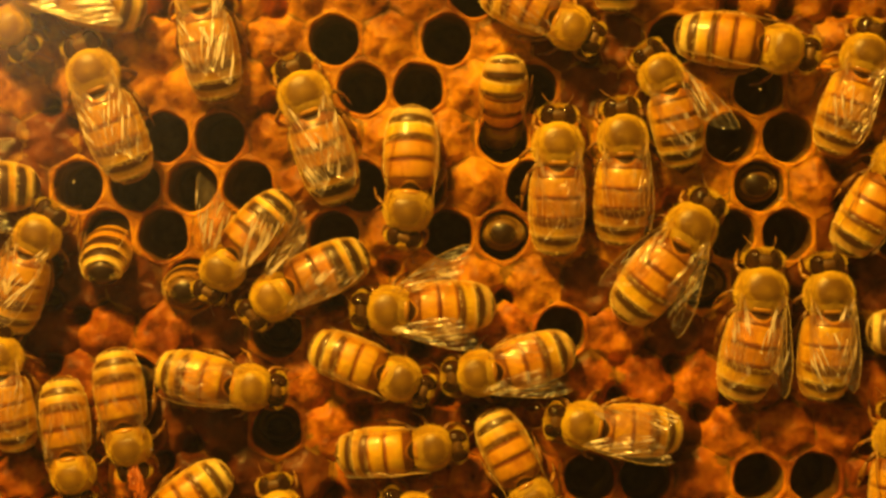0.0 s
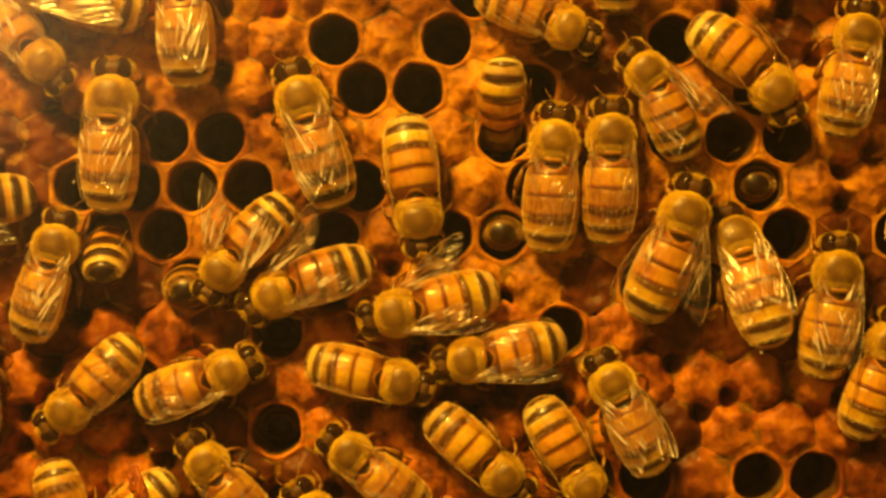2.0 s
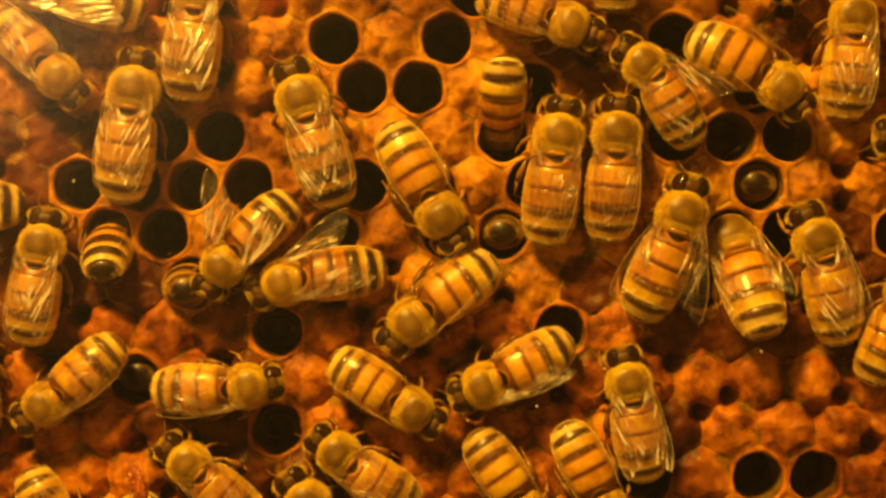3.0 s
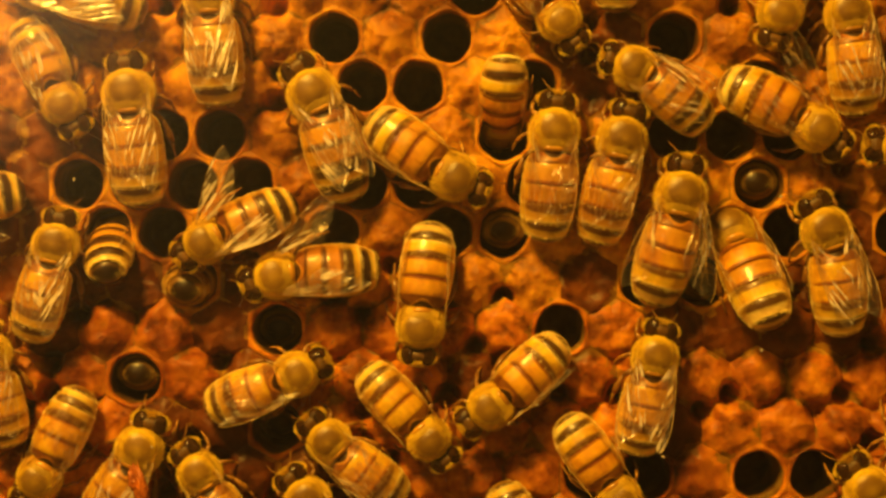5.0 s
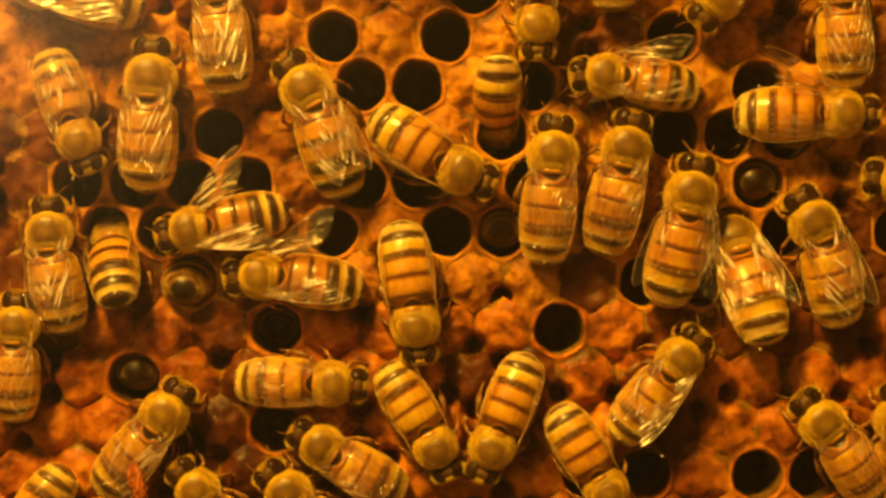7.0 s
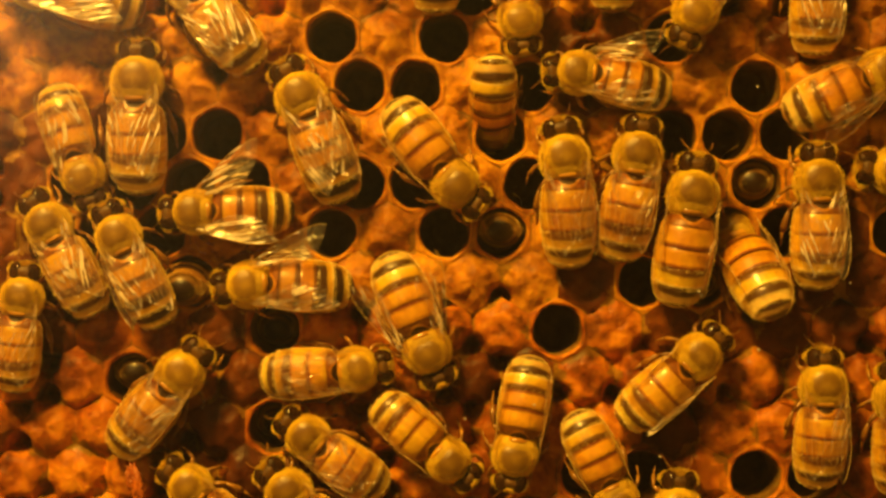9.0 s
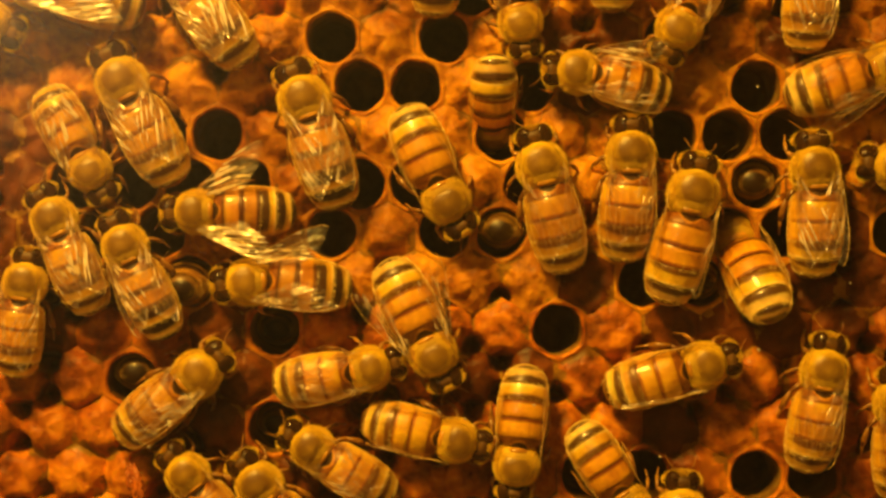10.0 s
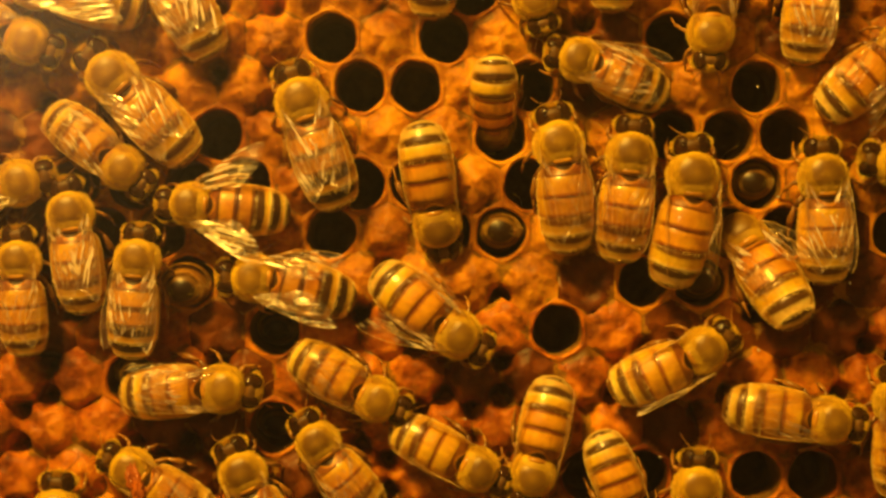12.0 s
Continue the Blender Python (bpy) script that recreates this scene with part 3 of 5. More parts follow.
        return Vector((math.cos(a) * g, y, math.sin(a) * g * 0.86)), d.normalized()
    part("hair_band", droop(tufts(rng, 2000, fuzz_band, 0.17, 0.014), bow), BAND_HAIR, abdomen, "pale hair on the hind edges of the plates")
    # legs: femur, tibia and foot, the hind pair the longest
    for root, knee, ankle, toe in (((1.1, 1.2, -1.5), (2.1, 1.9, -1.4), (2.0, 2.9, -2.5), (1.8, 3.6, -3.1)),
                                   ((1.3, 0.0, -1.6), (2.6, -0.3, -1.1), (3.2, -0.9, -2.3), (3.5, -1.7, -3.1)),
                                   ((1.2, -1.2, -1.6), (2.5, -2.4, -1.3), (2.9, -4.2, -2.3), (3.0, -5.6, -3.1))):
        for side in (-1, 1):
            p = [Vector((side * q[0], q[1], q[2])) for q in (root, knee, ankle, toe)]
            hind = root[1] < -1
            bm = tube([p[0], p[0].lerp(p[1], 0.5), p[1]], [0.26, 0.3, 0.18], 7)
            tube([p[1], p[1].lerp(p[2], 0.7), p[2]], [0.16, 0.38 if hind else 0.22, 0.28 if hind else 0.15], 7, bm)
            tube([p[2], p[2].lerp(p[3], 0.5), p[3]], [0.22 if hind else 0.12, 0.12, 0.07], 6, bm)
            part("leg", bm, LIMB, bee)
    for side in (-1, 1):
        for label, data in (("hindwing", WING_HIND), ("forewing", WING_FORE)):
            w = new(label, data[side])
            w.parent = bee
            w["side"] = side
            w.matrix_basis = folded(w, 8)
    return tagged(bee, category="bee", group="bees on the comb")


def folded(w, spread, lift=0.0, hug=0.0):
    """The pose of a wing that lies back over the abdomen, its tip spread out by so many degrees; hug 1 turns it down along the flank."""
    side = w["side"]
    if w.name.startswith("forewing"):
        return pose(side * (1.75 + 0.55 * hug) * MM, -0.2 * MM, (1.62 - 0.2 * hug) * MM, -4 - lift, side * (12 - 76 * hug), side * (spread - 4))
    return pose(side * (1.7 + 0.6 * hug) * MM, -0.9 * MM, (1.45 - 0.2 * hug) * MM, -4 - lift, side * (10 - 76 * hug), side * (spread * 0.85 - 5))


def stance(x, z, heading, lift=3.1, dip=0.0):
    """A bee's pose on the upright comb: place in millimetres, heading in degrees from the right, nose dipped into the comb."""
    a, d = radians(heading), radians(dip)
    ahead, out = Vector((math.cos(a), 0, math.sin(a))), Vector((0, -1, 0))
    f = ahead * math.cos(d) - out * math.sin(d)
    b = out * math.cos(d) + ahead * math.sin(d)
    m = Matrix((f.cross(b), f, b)).transposed().to_4x4()
    m.translation = Vector((x, -lift, z)) * MM
    return m


build_comb()

bm = bmesh.new()
bmesh.ops.create_cube(bm, size=1, matrix=Matrix.LocRotScale(Vector((0, -0.012, 0)), None, Vector((0.2, 0.003, 0.14))))
pane = new("window_pane", mesh_of("window_pane", bm, GLASS, False))
pane.visible_shadow = False
tagged(pane, "clear glass pane of the observation hive", "window pane", kind="structure")

# plain boards that close the hive round comb and pane
for name, at, size in (("wall_west", (-0.105, 0.003, 0), (0.01, 0.035, 0.16)), ("wall_east", (0.105, 0.003, 0), (0.01, 0.035, 0.16)),
                       ("wall_top", (0, 0.003, 0.075), (0.2, 0.035, 0.01)), ("wall_bottom", (0, 0.003, -0.075), (0.2, 0.035, 0.01)),
                       ("wall_back", (0, 0.0225, 0), (0.22, 0.004, 0.16))):
    bm = bmesh.new()
    bmesh.ops.create_cube(bm, size=1, matrix=Matrix.LocRotScale(Vector(at), None, Vector(size)))
    bmesh.ops.bevel(bm, geom=bm.edges[:], offset=0.6 * MM, segments=2, affect="EDGES")
    tagged(new(name, mesh_of(name, bm, WOOD, False)), "plain brown wooden board round the comb", "hive wall", kind="structure")


def lint():
    """Specks of dust that stick to the pane."""
    bm = bmesh.new()
    rng = random.Random(8)
    for x, z in ((29.5, -9.6), (2.3, -16.0), (8.7, -14.7), (29.4, 14.8), (-34.2, 6.2), (31.3, 4.6), (-27.0, -18.6), (20.4, -19.5), (38.0, -3.4)):
        m = Matrix.LocRotScale(Vector((x * 0.94 * MM, -10.3 * MM, z * 0.94 * MM)), Euler((rng.random() * 3, rng.random() * 3, rng.random() * 3)), Vector((1, 0.6, 1.6)))
        bmesh.ops.create_icosphere(bm, subdivisions=1, radius=rng.uniform(0.08, 0.15) * MM, matrix=m)
    ob = new("dust", mesh_of("dust", bm, DUST))
    return tagged(ob, "pale dust specks stuck to the glass pane", "dust", kind="stuff")


def propolis():
    """A lumpy red-orange smear of bee glue on the pane."""
    bm = bmesh.new()
    bmesh.ops.create_icosphere(bm, subdivisions=5, radius=1.15)
    for v in bm.verts:
        n = 1 + 0.4 * noise.noise(v.co * 1.7 + Vector((5, 2, 1))) + 0.34 * noise.noise(v.co * 4.5) + 0.2 * noise.noise(v.co * 11)
        v.co = Vector((v.co.x * 0.55, v.co.y * 0.4, v.co.z * 1.5)) * n * MM
    ob = new("propolis_blob", mesh_of("propolis_blob", bm, RESIN))
    ob.matrix_basis = pose(-26.6 * MM, -9.9 * MM, -20.9 * MM, 0, -18, 0)
    return tagged(ob, "lumpy red-orange propolis smear on the glass pane", "propolis")


lint()
propolis()

PATTERN = {"amber": build_bee("honey_bee", T_AMBER, 1), "banded": build_bee("honey_bee", T_BAND, 2), "dark": build_bee("honey_bee", T_DARK, 3), "tail": build_bee("honey_bee", T_TAIL, 4), "curled": build_bee("honey_bee", T_BAND, 5, 0.12)}
used = set()


def worker(plates, label, size, right, left, lift=0.0, hug=0.0, glint=0.32):
    """One more bee of that pattern, of that size, its wings spread by so many degrees, or hugging its flanks, with
    glints painted on that strongly.
    """
    bee = PATTERN[plates]
    if plates in used:
        bee = copy_thing(bee, Matrix())
    used.add(plates)
    bee.scale = (size, size, size)
    for w in bee.children:
        if "wing" in w.name:
            w.color = (glint, glint, glint, 1)
    beat(bee, [(0.0, right, left, lift, hug)])
    return tagged(bee, label)


def beat(bee, rows):
    """Sets the wings, or moves them where there are several rows: seconds, spread to the right and left, lift of the tips."""
    for w in bee.children:
        if "wing" in w.name:
            poses = [(row[0], folded(w, row[1] if w["side"] > 0 else row[2], *row[3:])) for row in rows]
            w.matrix_basis = poses[0][1]
            if len(poses) > 1:
                walk(w, poses)


def crawl(bee, rows):
    walk(bee, [(row[0], stance(*row[1:])) for row in rows])


def bend(bee, rows):
    """Bows a bee to its left by so many degrees at the neck and again at the waist."""
    for p in bee.children:
        for kind, hinge, sign in (("head", 2.0, 1), ("abdomen", -1.6, -1)):
            if p.name.startswith(kind):
                at, rest = pose(0, hinge * MM, 0), p.matrix_basis.copy()
                walk(p, [(t, at @ pose(0, 0, 0, 0, 0, sign * a) @ at.inverted() @ rest) for t, a in rows])


crossing = worker("amber", "amber worker honey bee with shining folded wings beside open cells", 1.06, 5, 5, glint=1.8)
topedge = worker("amber", "amber worker honey bee with soft brown bands on capped comb", 1.04, 5, 5, glint=2.6)
corner = worker("amber", "amber worker honey bee with soft brown bands on capped comb", 0.90, 5, 5, glint=1.3)
topwings = worker("amber", "worker honey bee with long shining folded wings", 1.02, 5, 5, glint=7)
leftstripes = worker("dark", "dark-banded worker honey bee with clear wings on the comb", 0.94, 25, 25, glint=0.8)
leftwalker = worker("amber", "amber worker honey bee with soft brown bands on capped comb", 0.95, 5, 5, glint=1.8)
backer = worker("dark", "dark-banded worker honey bee backing out of a cell", 0.93, 6, 6, glint=1.8)
openwings = worker("dark", "striped worker honey bee with wings held open", 0.91, 42, 8, 12, glint=3)
centreleft = worker("dark", "striped worker honey bee with wings spread over brown comb", 0.96, 34, 13, 8, glint=1.8)
sitter = worker("dark", "dark-banded worker honey bee resting beside open cells", 1.06, 5, 5, glint=1.3)
banded = worker("banded", "worker honey bee with bright yellow and black bands", 0.98, 6, 6, 0, 0.9)
diver = worker("curled", "worker honey bee diving headfirst into a cell", 0.90, 6, 6, 0, 1)
pairone = worker("amber", "amber worker honey bee standing upright beside a like one", 1.03, 5, 5)
pairtwo = worker("amber", "amber worker honey bee standing upright beside a like one", 1.01, 5, 5)
greyish = worker("dark", "dull striped worker honey bee with glassy wings", 0.90, 24, 6, glint=1.2)
topmid = worker("amber", "amber worker honey bee with soft brown bands on capped comb", 0.90, 5, 5)
topright = worker("banded", "worker honey bee with black and cream bands on brown comb", 0.98, 6, 6, 0, 1)
rightedge = worker("amber", "amber worker honey bee with soft brown bands on capped comb", 0.96, 5, 5, glint=1)
winger = worker("banded", "black-banded worker honey bee with half-spread glassy wings", 1.06, 22, 22, glint=0.7)
feeder = worker("banded", "banded worker honey bee leaning its head into an open cell", 1.06, 5, 5, glint=0.7)
climber = worker("amber", "amber worker honey bee climbing towards open cells", 1.01, 5, 5, glint=1.7)
edgelow = worker("banded", "worker honey bee with black and cream bands on brown comb", 0.94, 6, 6, 0, 1)
edgeup = worker("banded", "worker honey bee with black and cream bands on brown comb", 0.97, 6, 6, 0, 1)
edgemid = worker("banded", "worker honey bee with black and cream bands on brown comb", 0.90, 20, 20)
edgehead = worker("amber", "amber worker honey bee with soft brown bands on capped comb", 0.99, 5, 5)
turner = worker("amber", "amber worker honey bee turning round on dark comb", 0.97, 5, 5)
edgerise = worker("amber", "amber worker honey bee with soft brown bands on capped comb", 0.93, 5, 5)
whirler = worker("banded", "black-banded worker honey bee turning on the spot", 0.98, 20, 20, glint=0.8)
runner = worker("amber", "amber worker honey bee with soft brown bands on capped comb", 0.90, 6, 6, 0, 1)
swinger = worker("banded", "worker honey bee with black and cream bands on brown comb", 0.93, 5, 5, glint=0.4)
rounder = worker("amber", "amber worker honey bee turning over capped brood", 0.95, 5, 5, glint=2)
lowtwo = worker("banded", "worker honey bee with black and cream bands on brown comb", 0.90, 6, 6, 0, 1)
lowthree = worker("amber", "amber worker honey bee with soft brown bands on capped comb", 0.90, 6, 6, 0, 1)
lowfour = worker("amber", "amber worker honey bee with soft brown bands on capped comb", 0.90, 5, 5, glint=0.5)
sider = worker("amber", "amber worker honey bee with soft brown bands on capped comb", 0.92, 5, 5, glint=0.3)
lowleft = worker("amber", "amber worker honey bee with soft brown bands on capped comb", 0.91, 5, 5)
lowcorner = worker("amber", "amber worker honey bee with soft brown bands on capped comb", 0.90, 5, 5)
bottomone = worker("amber", "amber worker honey bee with soft brown bands on capped comb", 0.90, 5, 5)
ascender = worker("amber", "amber worker honey bee with soft brown bands on capped comb", 0.98, 5, 5, glint=0.7)
bottomtwo = worker("amber", "amber worker honey bee with soft brown bands on capped comb", 0.96, 5, 5, glint=0.6)
bottomtail = worker("banded", "worker honey bee with black and cream bands on brown comb", 0.90, 6, 6, 0, 1)
descender = worker("amber", "amber worker honey bee with soft brown bands on capped comb", 0.94, 5, 5)
toptail = worker("amber", "amber worker honey bee with soft brown bands on capped comb", 0.96, 5, 5)
toptwo = worker("amber", "amber worker honey bee with soft brown bands on capped comb", 0.99, 5, 5)
latecomer = worker("amber", "amber worker honey bee with soft brown bands on capped comb", 0.95, 5, 5, glint=0.8)
lateup = worker("amber", "amber worker honey bee with soft brown bands on capped comb", 0.94, 5, 5, glint=1.2)
leftedge = worker("amber", "amber worker honey bee with soft brown bands on capped comb", 0.90, 5, 5, glint=0.7)
bottomthree = worker("amber", "amber worker honey bee with soft brown bands on capped comb", 1.00, 5, 5)
bottomfour = worker("amber", "amber worker honey bee with soft brown bands on capped comb", 0.99, 5, 5)

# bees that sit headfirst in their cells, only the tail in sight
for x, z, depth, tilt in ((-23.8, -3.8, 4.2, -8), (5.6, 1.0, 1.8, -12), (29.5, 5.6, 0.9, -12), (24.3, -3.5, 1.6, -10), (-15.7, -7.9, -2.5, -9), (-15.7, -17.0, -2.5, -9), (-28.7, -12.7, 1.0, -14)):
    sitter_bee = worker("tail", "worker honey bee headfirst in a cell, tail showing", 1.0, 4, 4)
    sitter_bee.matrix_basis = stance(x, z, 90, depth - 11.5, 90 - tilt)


def motions():
    # amber worker honey bee with shining folded wings beside open cells
    crawl(crossing, [(0, -31.99, 15.92, 111), (0.5, -31.07, 15.04, 107), (1, -31.03, 14.64, 105), (1.5, -31.04, 14.28, 93), (2, -30.28, 13.60, 87), (2.5, -28.75, 13.97, 87), (3, -28.29, 14.35, 82), (3.2, -27.99, 13.97, 86), (4.8, -28.60, 13.92, 96), (5, -28.75, 13.92, 96), (5.5, -28.97, 14.40, 94), (6, -26.68, 14.17, 87), (6.5, -26.21, 15.14, 85), (7, -26.61, 15.20, 87), (7.2, -26.73, 15.29, 87), (8.8, -27.98, 14.67, 96), (9, -27.73, 15.03, 90), (9.5, -28.77, 13.73, 105), (10, -29.12, 14.94, 117), (10.5, -30.07, 14.95, 127), (11, -29.60, 15.56, 132), (11.5, -30.15, 15.61, 131), (12, -30.02, 15.49, 134)])
    # amber worker honey bee with soft brown bands on capped comb
    crawl(topedge, [(0, -22.28, 23.52, 100), (0.5, -22.81, 24.93, 93), (1, -24.05, 24.22, 96), (1.5, -23.59, 23.64, 96), (2, -23.83, 24.75, 93), (2.5, -22.58, 23.21, 86), (3, -22.34, 23.36, 83), (4.8, -21.56, 23.10, 93), (5.5, -21.02, 22.36, 97), (6, -20.77, 23.25, 90), (6.5, -20.49, 24.02, 94), (7.2, -20.62, 23.81, 96), (8.8, -23.07, 23.94, 128), (9, -23.29, 24.15, 129), (9.5, -23.21, 23.85, 131), (10, -23.89, 24.86, 127), (10.5, -24.68, 24.55, 125), (11, -24.95, 24.97, 124), (11.5, -25.29, 26.27, 120), (12, -25.82, 26.32, 119)])
    # amber worker honey bee with soft brown bands on capped comb
    crawl(corner, [(0, -39.66, 20.42, -56), (1, -38.40, 18.67, -55), (1.5, -37.66, 17.94, -54), (2, -36.65, 17.21, -50), (3, -35.26, 15.73, -46), (3.2, -34.53, 15.48, -45), (4.8, -34.65, 13.23, -60), (5, -34.75, 13.14, -63), (5.5, -34.70, 12.09, -70), (6, -34.23, 10.08, -78), (6.5, -34.00, 9.74, -74), (7, -33.26, 9.80, -70), (7.2, -33.49, 9.29, -72), (8.8, -33.25, 6.10, -71), (9, -32.73, 6.61, -71), (9.5, -32.00, 7.53, -55), (10, -32.07, 7.04, -60), (10.5, -31.97, 7.34, -62), (11, -31.43, 7.24, -54), (11.5, -30.51, 7.42, -49), (12, -29.12, 7.24, -38)])
    # worker honey bee with long shining folded wings
    crawl(topwings, [(0, -37.05, 23.87, 167, 3.6), (12, -36.89, 23.91, 167, 3.6)])
    # dark-banded worker honey bee with clear wings on the comb
    crawl(leftstripes, [(0, -46.37, 5.71, -180), (0.5, -46.60, 4.37, -173), (1, -46.92, 5.18, -178), (1.5, -46.63, 4.93, -180), (2, -46.66, 3.62, -171), (2.5, -47.20, 5.17, -174), (3, -47.73, 3.55, -177), (4.8, -47.59, 3.43, -168), (5, -47.60, 3.42, -169), (5.5, -48.71, 4.91, -171), (6.5, -49.22, 5.30, -174), (7.2, -50.67, 5.43, -174), (12, -52.59, 4.96, -171)])
    # amber worker honey bee with soft brown bands on capped comb
    crawl(leftwalker, [(0, -37.09, 1.03, 63), (0.5, -35.85, 0.27, 62), (1, -36.19, 0.54, 72), (1.5, -36.20, 0.22, 79), (2, -35.44, 0.26, 76), (2.5, -35.77, 0.19, 89), (3, -36.67, 0.15, 81), (3.2, -36.43, 0.04, 84), (4.8, -35.94, -0.06, 86), (5, -35.44, 0.07, 78), (5.5, -34.95, 0.47, 75), (6, -35.92, 0.82, 89), (6.5, -36.62, 1.95, 91), (7, -35.89, 1.06, 94), (7.2, -36.73, 0.79, 98), (8.8, -35.81, 2.10, 120), (9, -35.82, 1.89, 120), (9.5, -36.08, 2.40, 119), (10, -35.29, 2.40, 117), (10.5, -35.20, 2.72, 117), (11, -35.22, 3.37, 107), (11.5, -34.18, 2.89, 101), (12, -33.80, 2.97, 100)])
    bend(leftwalker, [(0, -11), (1, -6), (1.5, -1), (2, 5), (2.5, 1), (3, 1), (5, 6), (5.5, 8), (6, 1), (6.5, -3), (7, -6), (7.2, -5), (8.8, 3), (9, 5), (9.5, 4), (10, 6), (10.5, 8), (11, 8), (12, 4)])
    # banded worker honey bee backing out of a cell
    crawl(backer, [(0, -31.40, 1.30, 93, -4.6, 74), (1.5, -31.42, 1.20, 94, -4.6, 74), (2.5, -31.42, 1.35, 95, -4.6, 74), (3.2, -31.42, 1.35, 96, -4.6, 74), (4.8, -31.45, 1.25, 100, -4.5, 73), (5.5, -31.40, 1.20, 102, -4.4, 71), (6, -31.30, 1.00, 102, -4.0, 67), (6.5, -31.20, 0.90, 104, -3.6, 64), (7, -31.10, 0.80, 105, -2.2, 54), (7.2, -31.00, 0.80, 107, -1.8, 50), (8.8, -28.88, 0.89, 121, 4.2, 0), (9, -29.18, 0.85, 115, 4.2, 0), (9.5, -28.64, 0.02, 114, 4.2, 0), (10.5, -28.59, -0.08, 115, 4.2, 0), (11, -28.86, -0.95, 103, 4.2, 0), (11.5, -28.04, -1.04, 92, 4.2, 0), (12, -27.49, -1.29, 85, 4.2, 0)])
    beat(backer, [(0.0, 6, 6, 0, 1), (7.2, 6, 6, 0, 1), (8.8, 9, 9, 0, 0), (12.0, 9, 9, 0, 0)])
    # striped worker honey bee with wings held open
    crawl(openwings, [(0, -20.13, -1.80, -125), (1.5, -20.11, -1.89, -125), (2, -20.13, -1.88, -127), (2.5, -20.12, -1.77, -128), (3, -20.08, -1.55, -129), (3.2, -20.13, -1.31, -131), (4.8, -21.31, 0.26, -149), (5, -21.64, 0.47, -148), (5.5, -21.77, 1.19, -160), (6, -22.14, 1.29, -162), (6.5, -22.61, 1.13, -162), (7, -22.90, 1.52, -167), (7.2, -22.95, 1.54, -167), (8.8, -22.14, 3.16, -177), (9, -22.40, 3.16, -177), (9.5, -22.05, 3.17, -179), (10, -22.24, 3.17, -177), (10.5, -22.66, 3.44, -179), (11, -23.07, 3.71, -181), (11.5, -22.75, 3.72, -182), (12, -22.71, 3.83, -182)])
    bend(openwings, [(0, 8), (1.5, 8), (3, 8), (4.8, 9), (5.5, 10), (6, 6), (6.5, 4), (7, 2), (9, 3), (10, 3), (11, 2), (12, 4)])
    beat(openwings, [(0.0, 42, 6, 12), (3.2, 42, 6, 12), (4.8, 42, 14, 10), (9.0, 42, 16, 8), (10.0, 40, 30, 6), (12.0, 38, 34, 6)])
    # striped worker honey bee with wings spread over brown comb
    crawl(centreleft, [(0, -15.41, -4.38, -145), (0.5, -15.54, -4.53, -142), (1, -15.44, -4.24, -146), (1.5, -15.21, -4.15, -148), (2, -15.34, -4.15, -152), (2.5, -14.47, -3.56, -164), (3, -14.47, -3.14, -163), (3.2, -14.47, -3.17, -163), (4.8, -15.10, -2.72, -166), (5.5, -15.23, -2.61, -167), (6, -15.61, -2.75, -166), (6.5, -15.90, -2.75, -168), (7, -16.45, -2.72, -179), (7.2, -16.73, -3.30, -175), (8.8, -17.30, -3.51, -174), (9, -17.38, -3.50, -175), (9.5, -17.29, -3.50, -175), (10, -17.44, -3.23, -176), (10.5, -17.45, -2.97, -179), (11, -17.21, -3.00, -182), (11.5, -17.18, -2.85, -184), (12, -16.97, -2.86, -185)])
    bend(centreleft, [(0, 11), (1.5, 11), (2, 11), (2.5, 10), (3, 11), (5, 12), (6, 12), (6.5, 12), (7, 11), (9, 9), (10, 10), (12, 10)])
    beat(centreleft, [(0.0, 34, 13, 8), (2.0, 34, 13, 8), (3.2, 26, 6, 8), (4.8, 40, 12, 8), (7.2, 38, 8, 8), (9.0, 28, 10, 8), (10.5, 24, 14, 8), (12.0, 12, 20, 6)])
    # dark-banded worker honey bee resting beside open cells
    crawl(sitter, [(0, -12.64, 13.95, 110), (0.5, -12.76, 13.82, 109), (1.5, -12.98, 13.62, 108), (2, -12.93, 13.53, 107), (2.5, -12.90, 13.48, 109), (3, -12.90, 13.51, 109), (4.8, -11.93, 13.83, 116), (5.5, -11.76, 14.00, 119), (6, -11.67, 14.15, 121), (6.5, -12.09, 14.29, 122), (7, -12.38, 14.16, 120), (8.8, -12.68, 13.70, 118), (9, -12.72, 13.59, 116), (9.5, -12.73, 13.56, 115), (10, -12.47, 13.31, 110), (10.5, -12.57, 13.11, 110), (11, -12.70, 13.19, 110), (12, -12.69, 13.17, 108)])
    bend(sitter, [(0, 2), (1.5, -2), (3, 1), (5, 10), (6, 14), (6.5, 15), (7, 12), (9, 5), (10, 2), (12, -2)])
